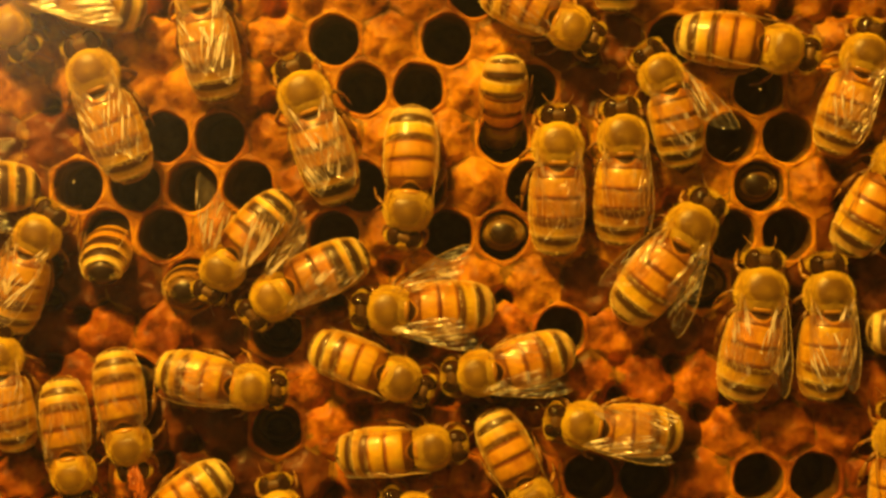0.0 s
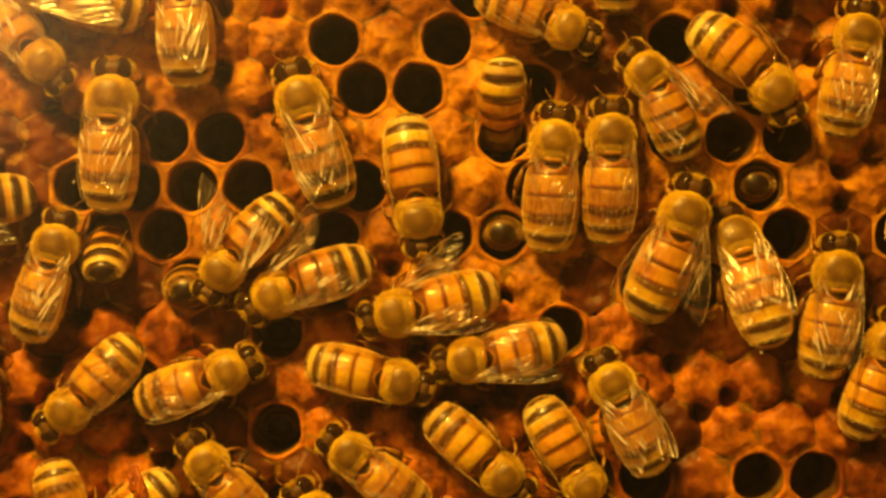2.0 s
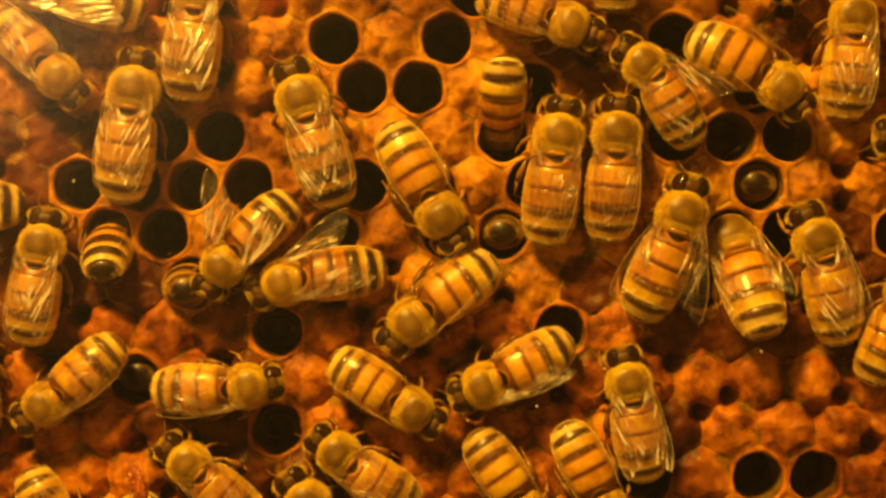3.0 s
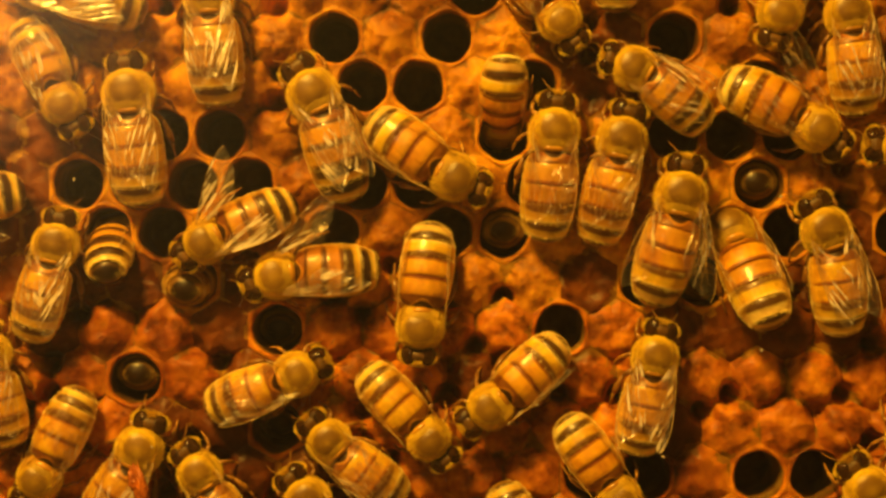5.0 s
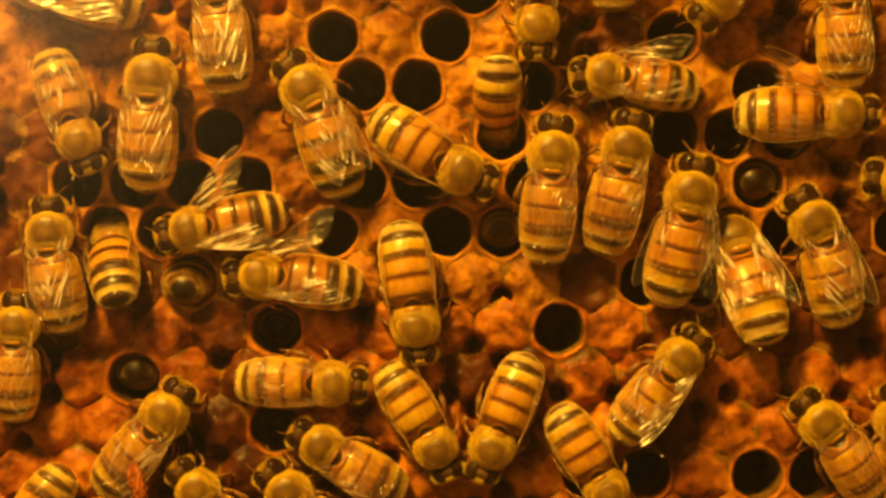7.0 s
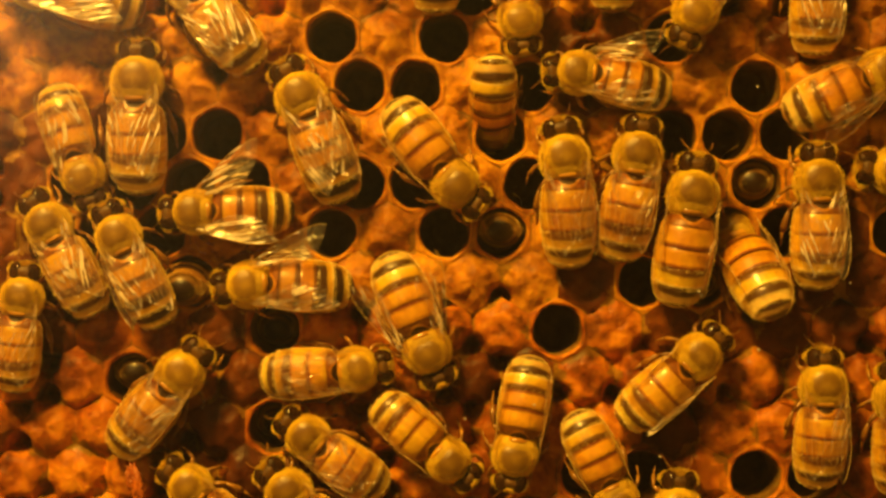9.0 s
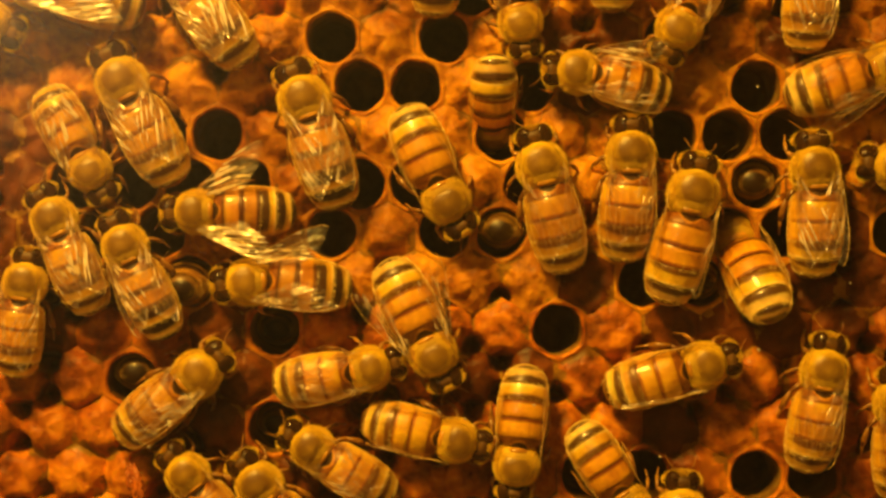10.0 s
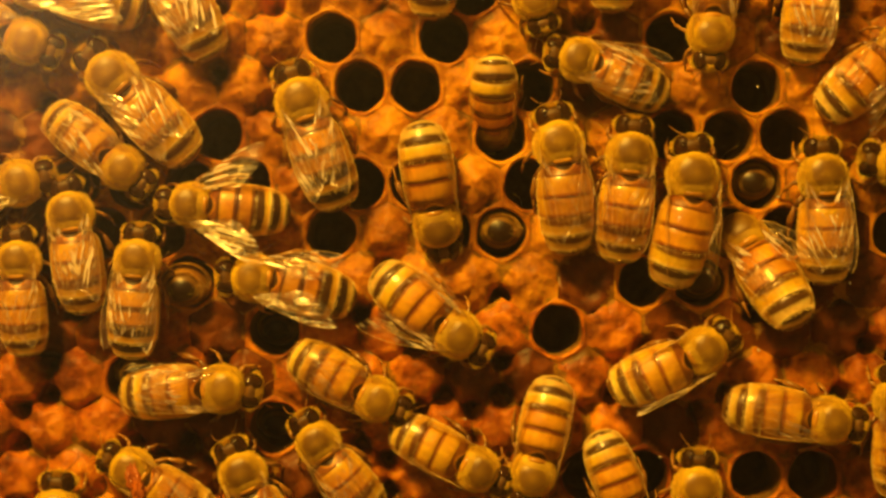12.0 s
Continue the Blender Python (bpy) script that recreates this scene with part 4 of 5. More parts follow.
    # worker honey bee with bright yellow and black bands
    crawl(banded, [(0, -3.19, 3.69, -97, 3.1, 0), (0.5, -4.17, 3.62, -99, 3.1, 0), (1, -3.81, 3.60, -96, 3.1, 0), (1.5, -3.55, 3.62, -94, 3.1, 0), (2, -2.23, 2.93, -83, 3.1, 0), (2.5, -0.80, 3.30, -60, 3.1, 0), (3, -0.32, 3.06, -59, 3.1, 0), (3.2, -0.18, 2.93, -66, 3.1, 0), (4.8, 0.70, 6.92, -29, 3.1, 0), (5, 0.96, 6.40, -28, 3.1, 0), (5.5, 1.61, 7.15, -25, 3.1, 0), (6, 2.16, 6.80, -29, 3.1, 0), (6.5, 1.94, 7.32, -26, 3.1, 0), (7, 1.59, 6.91, -25, 3.1, 0), (7.2, 1.53, 7.02, -25, 3.1, 0), (8.8, 1.80, 5.75, -39, 3.1, 0), (9, 1.31, 5.73, -45, 3.1, 0), (9.5, 1.08, 5.18, -48, 3.1, 0), (10, 0.53, 4.23, -61, 3.1, 0), (10.5, -1.10, 3.38, -67, 1.9, 12), (11, 0.15, 1.17, -62, 1.0, 22), (11.5, -0.20, 1.29, -64, 1.0, 22), (12, -0.31, 2.12, -78, 1.4, 18)])
    bend(banded, [(0, -6), (0.5, -3), (1, -5), (1.5, -5), (2, -1), (2.5, 2), (3, 2), (5, 9), (5.5, 8), (6, 7), (6.5, 8), (7, 9), (8.8, 10), (9, 9), (9.5, 6), (10, 6), (11, 5), (12, 3)])
    # worker honey bee diving headfirst into a cell
    crawl(diver, [(0, 5.44, 11.53, -93, -3.3, 62), (1.5, 5.23, 11.38, -94, -3.3, 62), (2.5, 5.26, 11.23, -94, -3.3, 62), (5, 5.37, 11.38, -94, -3.3, 62), (6.5, 5.18, 11.42, -94, -3.3, 62), (7, 4.99, 11.23, -93, -3.3, 62), (9, 4.86, 11.23, -91, -3.3, 62), (12, 4.90, 11.20, -91, -3.3, 62)])
    # amber worker honey bee standing upright beside a like one
    crawl(pairone, [(0, 10.49, 9.36, 89), (0.5, 10.54, 9.36, 88), (1, 10.49, 9.42, 87), (1.5, 10.33, 9.53, 87), (2, 10.18, 9.61, 84), (2.5, 10.59, 9.97, 82), (3, 10.58, 10.08, 81), (3.2, 10.33, 9.94, 83), (4.8, 10.30, 10.50, 85), (5, 10.15, 10.43, 85), (5.5, 9.92, 9.86, 87), (6, 9.97, 9.01, 87), (6.5, 9.97, 8.53, 86), (7, 10.15, 8.27, 85), (7.2, 10.34, 8.15, 86), (8.8, 10.84, 7.75, 97), (9, 11.35, 7.99, 97), (9.5, 10.68, 7.64, 98), (10, 9.24, 7.30, 104), (10.5, 11.11, 7.56, 98), (11, 11.35, 8.95, 99), (11.5, 10.83, 9.10, 100), (12, 10.83, 9.30, 100)])
    bend(pairone, [(0, -1), (1.5, -3), (2.5, -5), (3, -3), (5, -1), (6, -2), (7, -1), (8.8, 2), (9, 4), (10, -0), (11, 3), (12, 4)])
    # amber worker honey bee standing upright beside a like one
    crawl(pairtwo, [(0, 16.45, 10.10, 93), (0.5, 16.04, 10.10, 92), (1, 15.88, 10.17, 90), (1.5, 15.72, 10.24, 88), (2, 15.37, 10.21, 89), (2.5, 15.72, 10.34, 87), (3, 15.88, 10.30, 86), (3.2, 15.88, 10.27, 84), (4.8, 16.12, 9.87, 79), (5, 16.32, 9.68, 76), (5.5, 16.35, 9.25, 79), (6, 16.55, 8.89, 81), (6.5, 17.02, 8.83, 78), (7, 16.84, 8.73, 78), (7.2, 16.79, 8.97, 79), (8.8, 17.76, 8.28, 79), (9, 18.02, 8.30, 81), (9.5, 17.40, 8.09, 86), (10, 17.40, 8.36, 88), (10.5, 17.61, 8.19, 85), (11, 18.02, 7.75, 82), (11.5, 17.76, 7.94, 84), (12, 17.41, 8.27, 85)])
    bend(pairtwo, [(0, 5), (1.5, 0), (3, -0), (5, -1), (6, -0), (7, 0), (9, 1), (10, 2), (11, 1), (12, 1)])
    # dull striped worker honey bee with glassy wings
    crawl(greyish, [(0, 19.93, 15.85, 117), (0.5, 19.48, 16.62, 118), (1, 19.49, 16.79, 117), (1.5, 19.35, 16.35, 121), (2, 18.68, 16.03, 126), (2.5, 18.71, 16.43, 131), (3, 18.39, 16.69, 136), (3.2, 18.11, 16.92, 138), (4.8, 17.57, 16.35, 152), (5, 17.47, 16.29, 153), (5.5, 16.20, 16.15, 166), (6, 15.79, 15.33, 176), (6.5, 15.34, 15.63, 174), (7, 15.03, 15.54, 178), (7.2, 14.81, 15.83, 178), (8.8, 12.62, 15.87, 176), (9.5, 12.67, 15.89, 172), (10, 12.63, 15.92, 173), (10.5, 12.33, 15.66, 183), (11, 12.94, 15.98, 162), (11.5, 12.87, 16.50, 166), (12, 12.77, 17.08, 163)])
    bend(greyish, [(0, 13), (0.5, 13), (1.5, 13), (2, 12), (3, 15), (5, 13), (5.5, 14), (6, 11), (7, 9), (9, 9), (10, 8), (11, 7), (12, 7)])
    beat(greyish, [(0.0, 24, 6), (2.5, 26, 14), (3.2, 22, 12), (4.8, 8, 8), (5.6, 22, 6), (7.2, 22, 8), (8.8, 27, 14), (10.0, 20, 16), (11.2, 14, 10), (12.0, 12, 8)])
    # amber worker honey bee with soft brown bands on capped comb
    crawl(topmid, [(0, 11.53, 20.30, -26), (0.5, 11.29, 20.40, -25), (1.5, 11.13, 20.26, -25), (3.2, 11.41, 20.54, -20), (4.8, 10.65, 20.77, -50), (5, 10.60, 20.76, -55), (5.5, 10.46, 20.98, -68), (6, 9.61, 20.36, -80), (6.5, 9.06, 20.00, -87), (7, 8.63, 20.34, -88), (8.8, 7.00, 21.01, -85), (9, 7.26, 20.85, -83), (9.5, 7.16, 20.62, -81), (10, 7.29, 20.54, -80), (10.5, 7.04, 21.08, -78), (11, 8.07, 22.21, -72), (11.5, 8.59, 23.24, -72), (12, 8.59, 22.73, -72)])
    # worker honey bee with black and cream bands on brown comb
    crawl(topright, [(0, 30.82, 18.31, -11), (0.5, 30.87, 18.81, -4), (1, 30.15, 17.78, -18), (1.5, 30.59, 16.11, -38), (2, 30.14, 14.69, -53), (2.5, 30.39, 14.70, -41), (3, 30.79, 14.84, -41), (3.2, 30.46, 14.53, -41), (4.8, 34.27, 10.60, -42), (5, 34.01, 10.86, -36), (5.5, 34.02, 11.26, -25), (6, 35.39, 11.61, -16), (6.5, 35.74, 11.50, -14), (7, 36.44, 12.09, -1), (7.2, 37.15, 12.13, 2), (8.8, 40.64, 16.27, 27), (9, 40.39, 15.88, 24), (9.5, 41.01, 15.90, 20), (10, 40.89, 16.45, 17), (10.5, 41.29, 17.06, 32), (11, 41.91, 18.00, 34), (11.5, 41.68, 17.85, 40), (12, 42.29, 18.45, 40)])
    bend(topright, [(0, -2), (1, -3), (1.5, -12), (2, -14), (3, -13), (5, -9), (5.5, -5), (6, -2), (6.5, -1), (7, -1), (12, -1)])
    beat(topright, [(0.0, 6, 6, 0, 1), (3.2, 6, 6, 0, 1), (4.8, 8, 34, 4, 0), (7.2, 12, 34, 4, 0), (8.8, 22, 10, 0, 0), (12.0, 24, 10, 0, 0)])
    # amber worker honey bee with soft brown bands on capped comb
    crawl(rightedge, [(0, 38.53, 17.57, 72), (0.5, 38.89, 18.66, 74), (1, 38.91, 18.98, 73), (1.5, 38.28, 19.44, 75), (2, 37.95, 19.42, 80), (2.5, 37.44, 20.16, 86), (3, 37.49, 21.00, 86), (3.2, 38.11, 21.47, 84), (4.8, 38.32, 21.16, 90), (5, 37.00, 21.20, 98), (5.5, 36.27, 22.12, 96), (6, 36.72, 22.48, 99), (6.5, 36.22, 23.00, 99), (7.2, 36.40, 23.85, 93), (8.8, 34.47, 26.69, 90), (9, 34.47, 26.79, 90), (9.5, 33.96, 27.47, 88), (10, 33.96, 27.22, 88), (10.5, 34.21, 26.35, 85), (11, 33.94, 24.96, 83), (11.5, 34.21, 25.31, 83), (12, 34.21, 26.10, 85)])
    # black-banded worker honey bee with half-spread glassy wings
    crawl(winger, [(0, 22.61, 1.82, 56), (0.5, 22.70, 2.53, 59), (1, 22.36, 3.11, 63), (1.5, 22.22, 2.94, 68), (2, 22.05, 2.99, 71), (2.5, 21.74, 2.73, 74), (3, 21.81, 2.93, 72), (4.8, 21.70, 4.43, 79), (5.5, 21.74, 4.83, 82), (6, 22.01, 4.89, 83), (6.5, 22.01, 4.65, 78), (7, 22.73, 4.52, 78), (7.2, 22.78, 4.93, 82), (8.8, 22.84, 4.51, 73), (9, 23.05, 4.67, 82), (9.5, 23.07, 4.89, 76), (10, 23.10, 4.74, 78), (10.5, 23.19, 5.18, 82), (11, 23.51, 5.85, 84), (11.5, 23.22, 6.37, 84), (12, 23.04, 6.34, 88)])
    bend(winger, [(0, 3), (1, 2), (1.5, 3), (2.5, 4), (3, 5), (5, 5), (5.5, 6), (6, 7), (6.5, 4), (7, 1), (9, 0), (10, 2), (11, 8), (12, 11)])
    beat(winger, [(0.0, 22, 22, 0, 0), (7.2, 18, 18, 0, 0), (9.0, 6, 6, 0, 0.9), (12.0, 6, 6, 0, 0.9)])
    # banded worker honey bee leaning its head into an open cell
    crawl(feeder, [(0, 28.97, -3.93, 84, 3.6, 0), (0.5, 28.49, -1.79, 94, 3.6, 0), (1, 27.00, 0.35, 103, 3.6, 0), (1.5, 27.36, 0.39, 109, 2.5, 10), (2, 27.23, 0.65, 108, 0.8, 24), (2.5, 27.05, 0.51, 106, -0.5, 36), (3, 27.06, 0.65, 106, -0.8, 38), (4.8, 27.11, 0.94, 111, -0.8, 38), (5, 26.90, 1.20, 111, -0.8, 38), (5.5, 26.88, 1.16, 107, -0.8, 38), (6, 27.25, 1.09, 105, -0.5, 36), (6.5, 27.25, 0.44, 111, 0.0, 32), (7, 27.18, 0.36, 106, 0.3, 30), (8.8, 27.42, 0.58, 107, -1.9, 46), (9, 27.58, 1.00, 112, -1.7, 50), (9.5, 27.57, 0.61, 104, -2.1, 48), (10, 27.70, 0.79, 110, -2.0, 50), (10.5, 27.74, 0.70, 110, -2.0, 50), (11, 28.31, 0.23, 115, -1.6, 44), (12, 28.38, 0.75, 119, -0.8, 40)])
    bend(feeder, [(0, 5), (0.5, 4), (1, 1), (12, 1)])
    beat(feeder, [(0.0, 12, 12, 0, 0), (1.0, 8, 8, 0, 0), (2.0, 8, 10, 0, 0), (2.8, 14, 14, 0, 0.2), (4.8, 8, 8, 0, 0.8), (6.0, 8, 8, 0, 0.8), (7.0, 14, 14, 0, 0), (7.2, 14, 14, 0, 0), (9.0, 6, 6, 0, 1), (11.0, 6, 6, 0, 1), (11.8, 26, 8, 4, 0), (12.0, 26, 8, 4, 0)])
    # amber worker honey bee climbing towards open cells
    crawl(climber, [(0, 35.26, -4.19, 92), (0.5, 35.26, -4.05, 92), (1, 35.67, -4.45, 91), (1.5, 35.74, -3.80, 87), (2, 36.04, -2.25, 86), (2.5, 35.78, -0.55, 94), (3, 34.21, 0.55, 111), (3.2, 33.67, 0.63, 112), (4.8, 34.45, 1.20, 112), (5, 34.99, 1.37, 110), (5.5, 34.28, 0.96, 122), (6, 33.08, 0.86, 127), (6.5, 33.13, 0.85, 127), (7, 34.04, 1.92, 116), (7.2, 34.07, 2.79, 105), (8.8, 34.47, 5.43, 94), (9, 34.57, 5.79, 92), (9.5, 34.58, 6.75, 94), (10, 34.21, 6.94, 94), (10.5, 34.88, 6.65, 91), (11, 34.72, 6.65, 90), (11.5, 34.72, 6.22, 91), (12, 34.99, 6.31, 94)])
    bend(climber, [(0, 5), (1.5, 5), (2, 5), (2.5, 2), (3, 6), (5, 10), (5.5, 13), (7, 10), (7.2, 4), (8.8, 1), (10, 3), (12, 1)])
    # worker honey bee with black and cream bands on brown comb
    crawl(edgelow, [(0, 41.43, -17.37, 90), (0.5, 40.93, -14.11, 87), (1, 40.66, -11.73, 85), (1.5, 39.91, -9.97, 85), (2, 40.72, -8.75, 72), (2.5, 42.08, -7.36, 66), (3, 42.53, -3.97, 69), (3.2, 42.02, -3.46, 71), (4.8, 46.58, -3.13, 74), (12, 48.38, -3.09, 77)])
    # worker honey bee with black and cream bands on brown comb
    crawl(edgeup, [(0, 41.47, 7.84, 61), (0.5, 43.08, 7.42, 58), (1, 44.00, 7.76, 59), (1.5, 44.76, 7.60, 56), (2, 46.74, 8.04, 59), (12, 50.44, 8.67, 65)])
    # worker honey bee with black and cream bands on brown comb
    crawl(edgemid, [(0, 47.77, -7.66, 0), (0.5, 47.67, -6.08, 4), (1, 49.71, -5.02, 7), (2, 51.76, -5.02, 7), (12, 53.02, -5.22, 7)])
    # amber worker honey bee with soft brown bands on capped comb
    crawl(edgehead, [(0, 45.84, 9.54, -175), (2, 44.46, 10.07, -178), (3, 43.09, 10.24, -180), (4.8, 42.13, 9.36, -185), (5.5, 42.18, 7.78, -187), (6, 41.92, 6.25, -187), (7.2, 42.12, 5.87, -188), (8.8, 41.64, 6.76, -187), (12, 41.91, 7.56, -189)])
    # amber worker honey bee turning round on dark comb
    crawl(turner, [(0, 43.96, -31.74, 119), (3.2, 41.91, -27.75, 119), (4.8, 39.31, -22.95, 123), (5, 38.84, -22.26, 122), (5.5, 38.73, -21.94, 119), (6, 38.32, -21.10, 119), (6.5, 37.41, -19.75, 126), (7, 34.86, -16.32, 129), (7.2, 34.17, -15.50, 127), (8.8, 34.57, -13.66, 90), (9, 34.98, -12.89, 89), (9.5, 35.53, -12.32, 80), (10, 35.08, -11.47, 80), (10.5, 35.76, -12.22, 67), (11, 35.75, -13.85, 32), (11.5, 36.02, -13.52, 24), (12, 35.44, -15.86, -8)])
    bend(turner, [(0, 4), (6.5, 4), (7, 3), (7.2, 1), (8.8, 1), (10, -1), (11, -5), (11.5, -4), (12, -0)])
    # amber worker honey bee with soft brown bands on capped comb
    crawl(edgerise, [(0, 46.04, -21.31, 93), (4.8, 42.68, -17.57, 92), (6, 42.04, -16.91, 93), (7, 41.62, -15.95, 93), (8.8, 41.65, -13.90, 93), (10, 41.65, -14.33, 93), (12, 41.65, -14.15, 93)])
    # black-banded worker honey bee turning on the spot
    crawl(whirler, [(0, -4.79, -5.60, -180), (0.5, -4.78, -5.75, -177), (1, -4.23, -5.61, -172), (1.5, -4.24, -5.85, -171), (2, -4.19, -5.87, -166), (2.5, -3.05, -6.30, -146), (3, -2.82, -6.75, -137), (3.2, -2.00, -6.76, -109), (4.8, -1.93, -6.96, -95), (5, -2.07, -7.24, -95), (5.5, -2.27, -7.02, -90), (6, -2.52, -7.17, -87), (6.5, -2.36, -7.10, -86), (7, -2.43, -7.19, -82), (7.2, -2.18, -7.13, -79), (8.8, -1.22, -9.03, -70), (9, -1.24, -9.47, -67), (9.5, -1.45, -9.07, -68), (10, -0.68, -9.80, -64), (10.5, 0.74, -9.12, -46), (11, 0.95, -8.55, -39), (11.5, 1.22, -8.00, -33), (12, 1.53, -8.02, -33)])
    bend(whirler, [(0, -3), (2, 1), (2.5, 6), (3, 8), (3.2, 7), (5, 2), (7, -1), (9, -0), (10, -1), (10.5, 1), (11, 7), (12, 6)])
    beat(whirler, [(0.0, 36, 16, 6, 0), (2.0, 34, 14, 6, 0), (2.6, 12, 10, 0, 0.6), (3.2, 6, 6, 0, 1), (4.8, 6, 6, 0, 1), (7.2, 6, 6, 0, 1), (9.0, 26, 26, -8, 0), (12.0, 26, 26, -8, 0)])
    # amber worker honey bee with soft brown bands on capped comb
    crawl(runner, [(0, -4.02, -11.88, -24), (0.5, -4.61, -11.96, -21), (1, -4.30, -11.85, -20), (1.5, -4.47, -11.58, -9), (2, -4.08, -12.11, -13), (2.5, -3.76, -14.22, -25), (3, -2.89, -14.72, -32), (3.2, -2.61, -16.46, -33), (4.8, -1.35, -17.53, -47), (5.5, -1.36, -17.58, -56), (6, -1.07, -17.87, -58), (6.5, -0.74, -18.07, -56), (7, -0.63, -18.38, -62), (7.2, -0.25, -18.35, -54), (8.8, 1.32, -19.93, -38), (9, 0.69, -19.54, -40), (9.5, 1.15, -18.92, -35), (10, 1.38, -17.72, -12), (10.5, 1.65, -20.12, -27), (11, 1.55, -20.49, -34), (11.5, 2.64, -20.34, -26), (12, 3.38, -20.33, -27)])
    bend(runner, [(0, -4), (0.5, -6), (1, -3), (1.5, 1), (2, -1), (2.5, -1), (3, 0), (3.2, -1), (5, -4), (6.5, -8), (7, -5), (8.8, 1), (9, 0), (9.5, -1), (10, 1), (11, -4), (12, -1)])
    # worker honey bee with black and cream bands on brown comb
    crawl(swinger, [(0, 3.30, -11.36, -171), (0.5, 2.87, -11.17, -177), (1, 2.44, -10.90, -176), (1.5, 2.63, -10.89, -168), (2, 2.38, -10.18, -171), (2.5, 3.19, -10.58, -165), (3, 3.80, -12.57, -156), (3.2, 3.72, -12.77, -156), (4.8, 4.63, -14.57, -141), (5, 4.33, -14.62, -142), (5.5, 4.10, -14.13, -142), (6, 4.38, -16.30, -128), (6.5, 4.29, -18.12, -121), (7, 4.56, -18.37, -112), (7.2, 5.24, -18.16, -108), (8.8, 7.21, -19.05, -96), (9, 6.80, -19.01, -100), (9.5, 6.91, -18.94, -100), (10, 6.94, -19.92, -96), (10.5, 6.83, -20.55, -112), (11, 6.90, -20.62, -112), (11.5, 7.95, -21.51, -100), (12, 8.43, -20.78, -104)])
    bend(swinger, [(0, -7), (1.5, -4), (2.5, -2), (3, -4), (5, -4), (5.5, -1), (6, 1), (7, 1), (9, 1), (12, -0)])
    beat(swinger, [(0.0, 14, 14, 0, 0), (2.6, 12, 12, 0, 0), (3.6, 6, 6, 0, 1), (12.0, 6, 6, 0, 1)])
    # amber worker honey bee turning over capped brood
    crawl(rounder, [(0, 12.85, -16.11, 172), (0.5, 13.33, -14.98, 153), (1, 14.46, -13.85, 129), (1.5, 15.16, -12.88, 119), (2, 15.54, -12.42, 118), (2.5, 15.73, -12.29, 114), (3, 16.98, -12.46, 102), (3.2, 17.27, -12.40, 100), (4.8, 19.05, -10.04, 85), (5, 19.36, -10.17, 78), (5.5, 19.36, -10.35, 68), (6, 20.01, -11.63, 61), (6.5, 20.78, -10.85, 56), (7, 21.67, -10.52, 51), (7.2, 21.96, -10.23, 52), (8.8, 23.32, -9.79, 47), (9, 23.53, -10.09, 44), (9.5, 23.68, -10.96, 22), (10, 24.03, -10.86, 14), (10.5, 23.89, -10.94, 4), (11, 24.30, -10.94, 10), (11.5, 24.03, -10.14, 25), (12, 24.04, -9.47, 31)])
    bend(rounder, [(0, -3), (0.5, -5), (1, -5), (1.5, -2), (2, 2), (2.5, 2), (3, 1), (5, -2), (5.5, -8), (6, -5), (6.5, -3), (7, -2), (8.8, 3), (9, 2), (9.5, -6), (10, -3), (11, 2), (12, 7)])
    beat(rounder, [(0.0, 9, 9, 0, 0), (6.6, 9, 9, 0, 0), (8.4, 6, 6, 0, 1), (12.0, 6, 6, 0, 1)])
    # worker honey bee with black and cream bands on brown comb
    crawl(lowtwo, [(0, 8.10, -22.71, -63), (0.5, 8.52, -22.18, -69), (1, 8.49, -22.96, -97), (1.5, 10.16, -21.68, -83), (2, 12.87, -21.41, -60), (2.5, 13.84, -22.33, -59), (3, 15.07, -23.91, -63), (3.2, 15.37, -24.02, -63), (4.8, 16.11, -22.83, -54), (5.5, 15.45, -23.24, -61), (6, 15.07, -22.34, -57), (6.5, 15.02, -22.95, -58), (7, 14.97, -22.30, -59), (7.2, 15.26, -21.96, -57), (8.8, 16.12, -23.13, -64), (9, 16.12, -23.13, -64), (9.5, 16.13, -23.68, -66), (10, 17.25, -23.70, -57), (10.5, 17.12, -24.63, -66), (11, 17.71, -25.24, -63), (11.5, 17.37, -25.10, -65), (12, 17.64, -25.20, -69)])
    # amber worker honey bee with soft brown bands on capped comb
    crawl(lowthree, [(0, -1.10, -18.19, 5), (0.5, 1.22, -18.75, -5), (1, 2.32, -19.56, -19), (1.5, 4.43, -20.12, -25), (2, 5.39, -20.65, -41), (2.5, 6.37, -21.74, -54), (3, 7.79, -24.10, -55), (3.2, 7.81, -24.18, -56), (4.8, 8.85, -28.57, -63), (5, 8.89, -29.77, -65), (5.5, 9.26, -32.08, -68), (7.2, 10.41, -35.69, -68), (12, 11.54, -37.18, -68)])
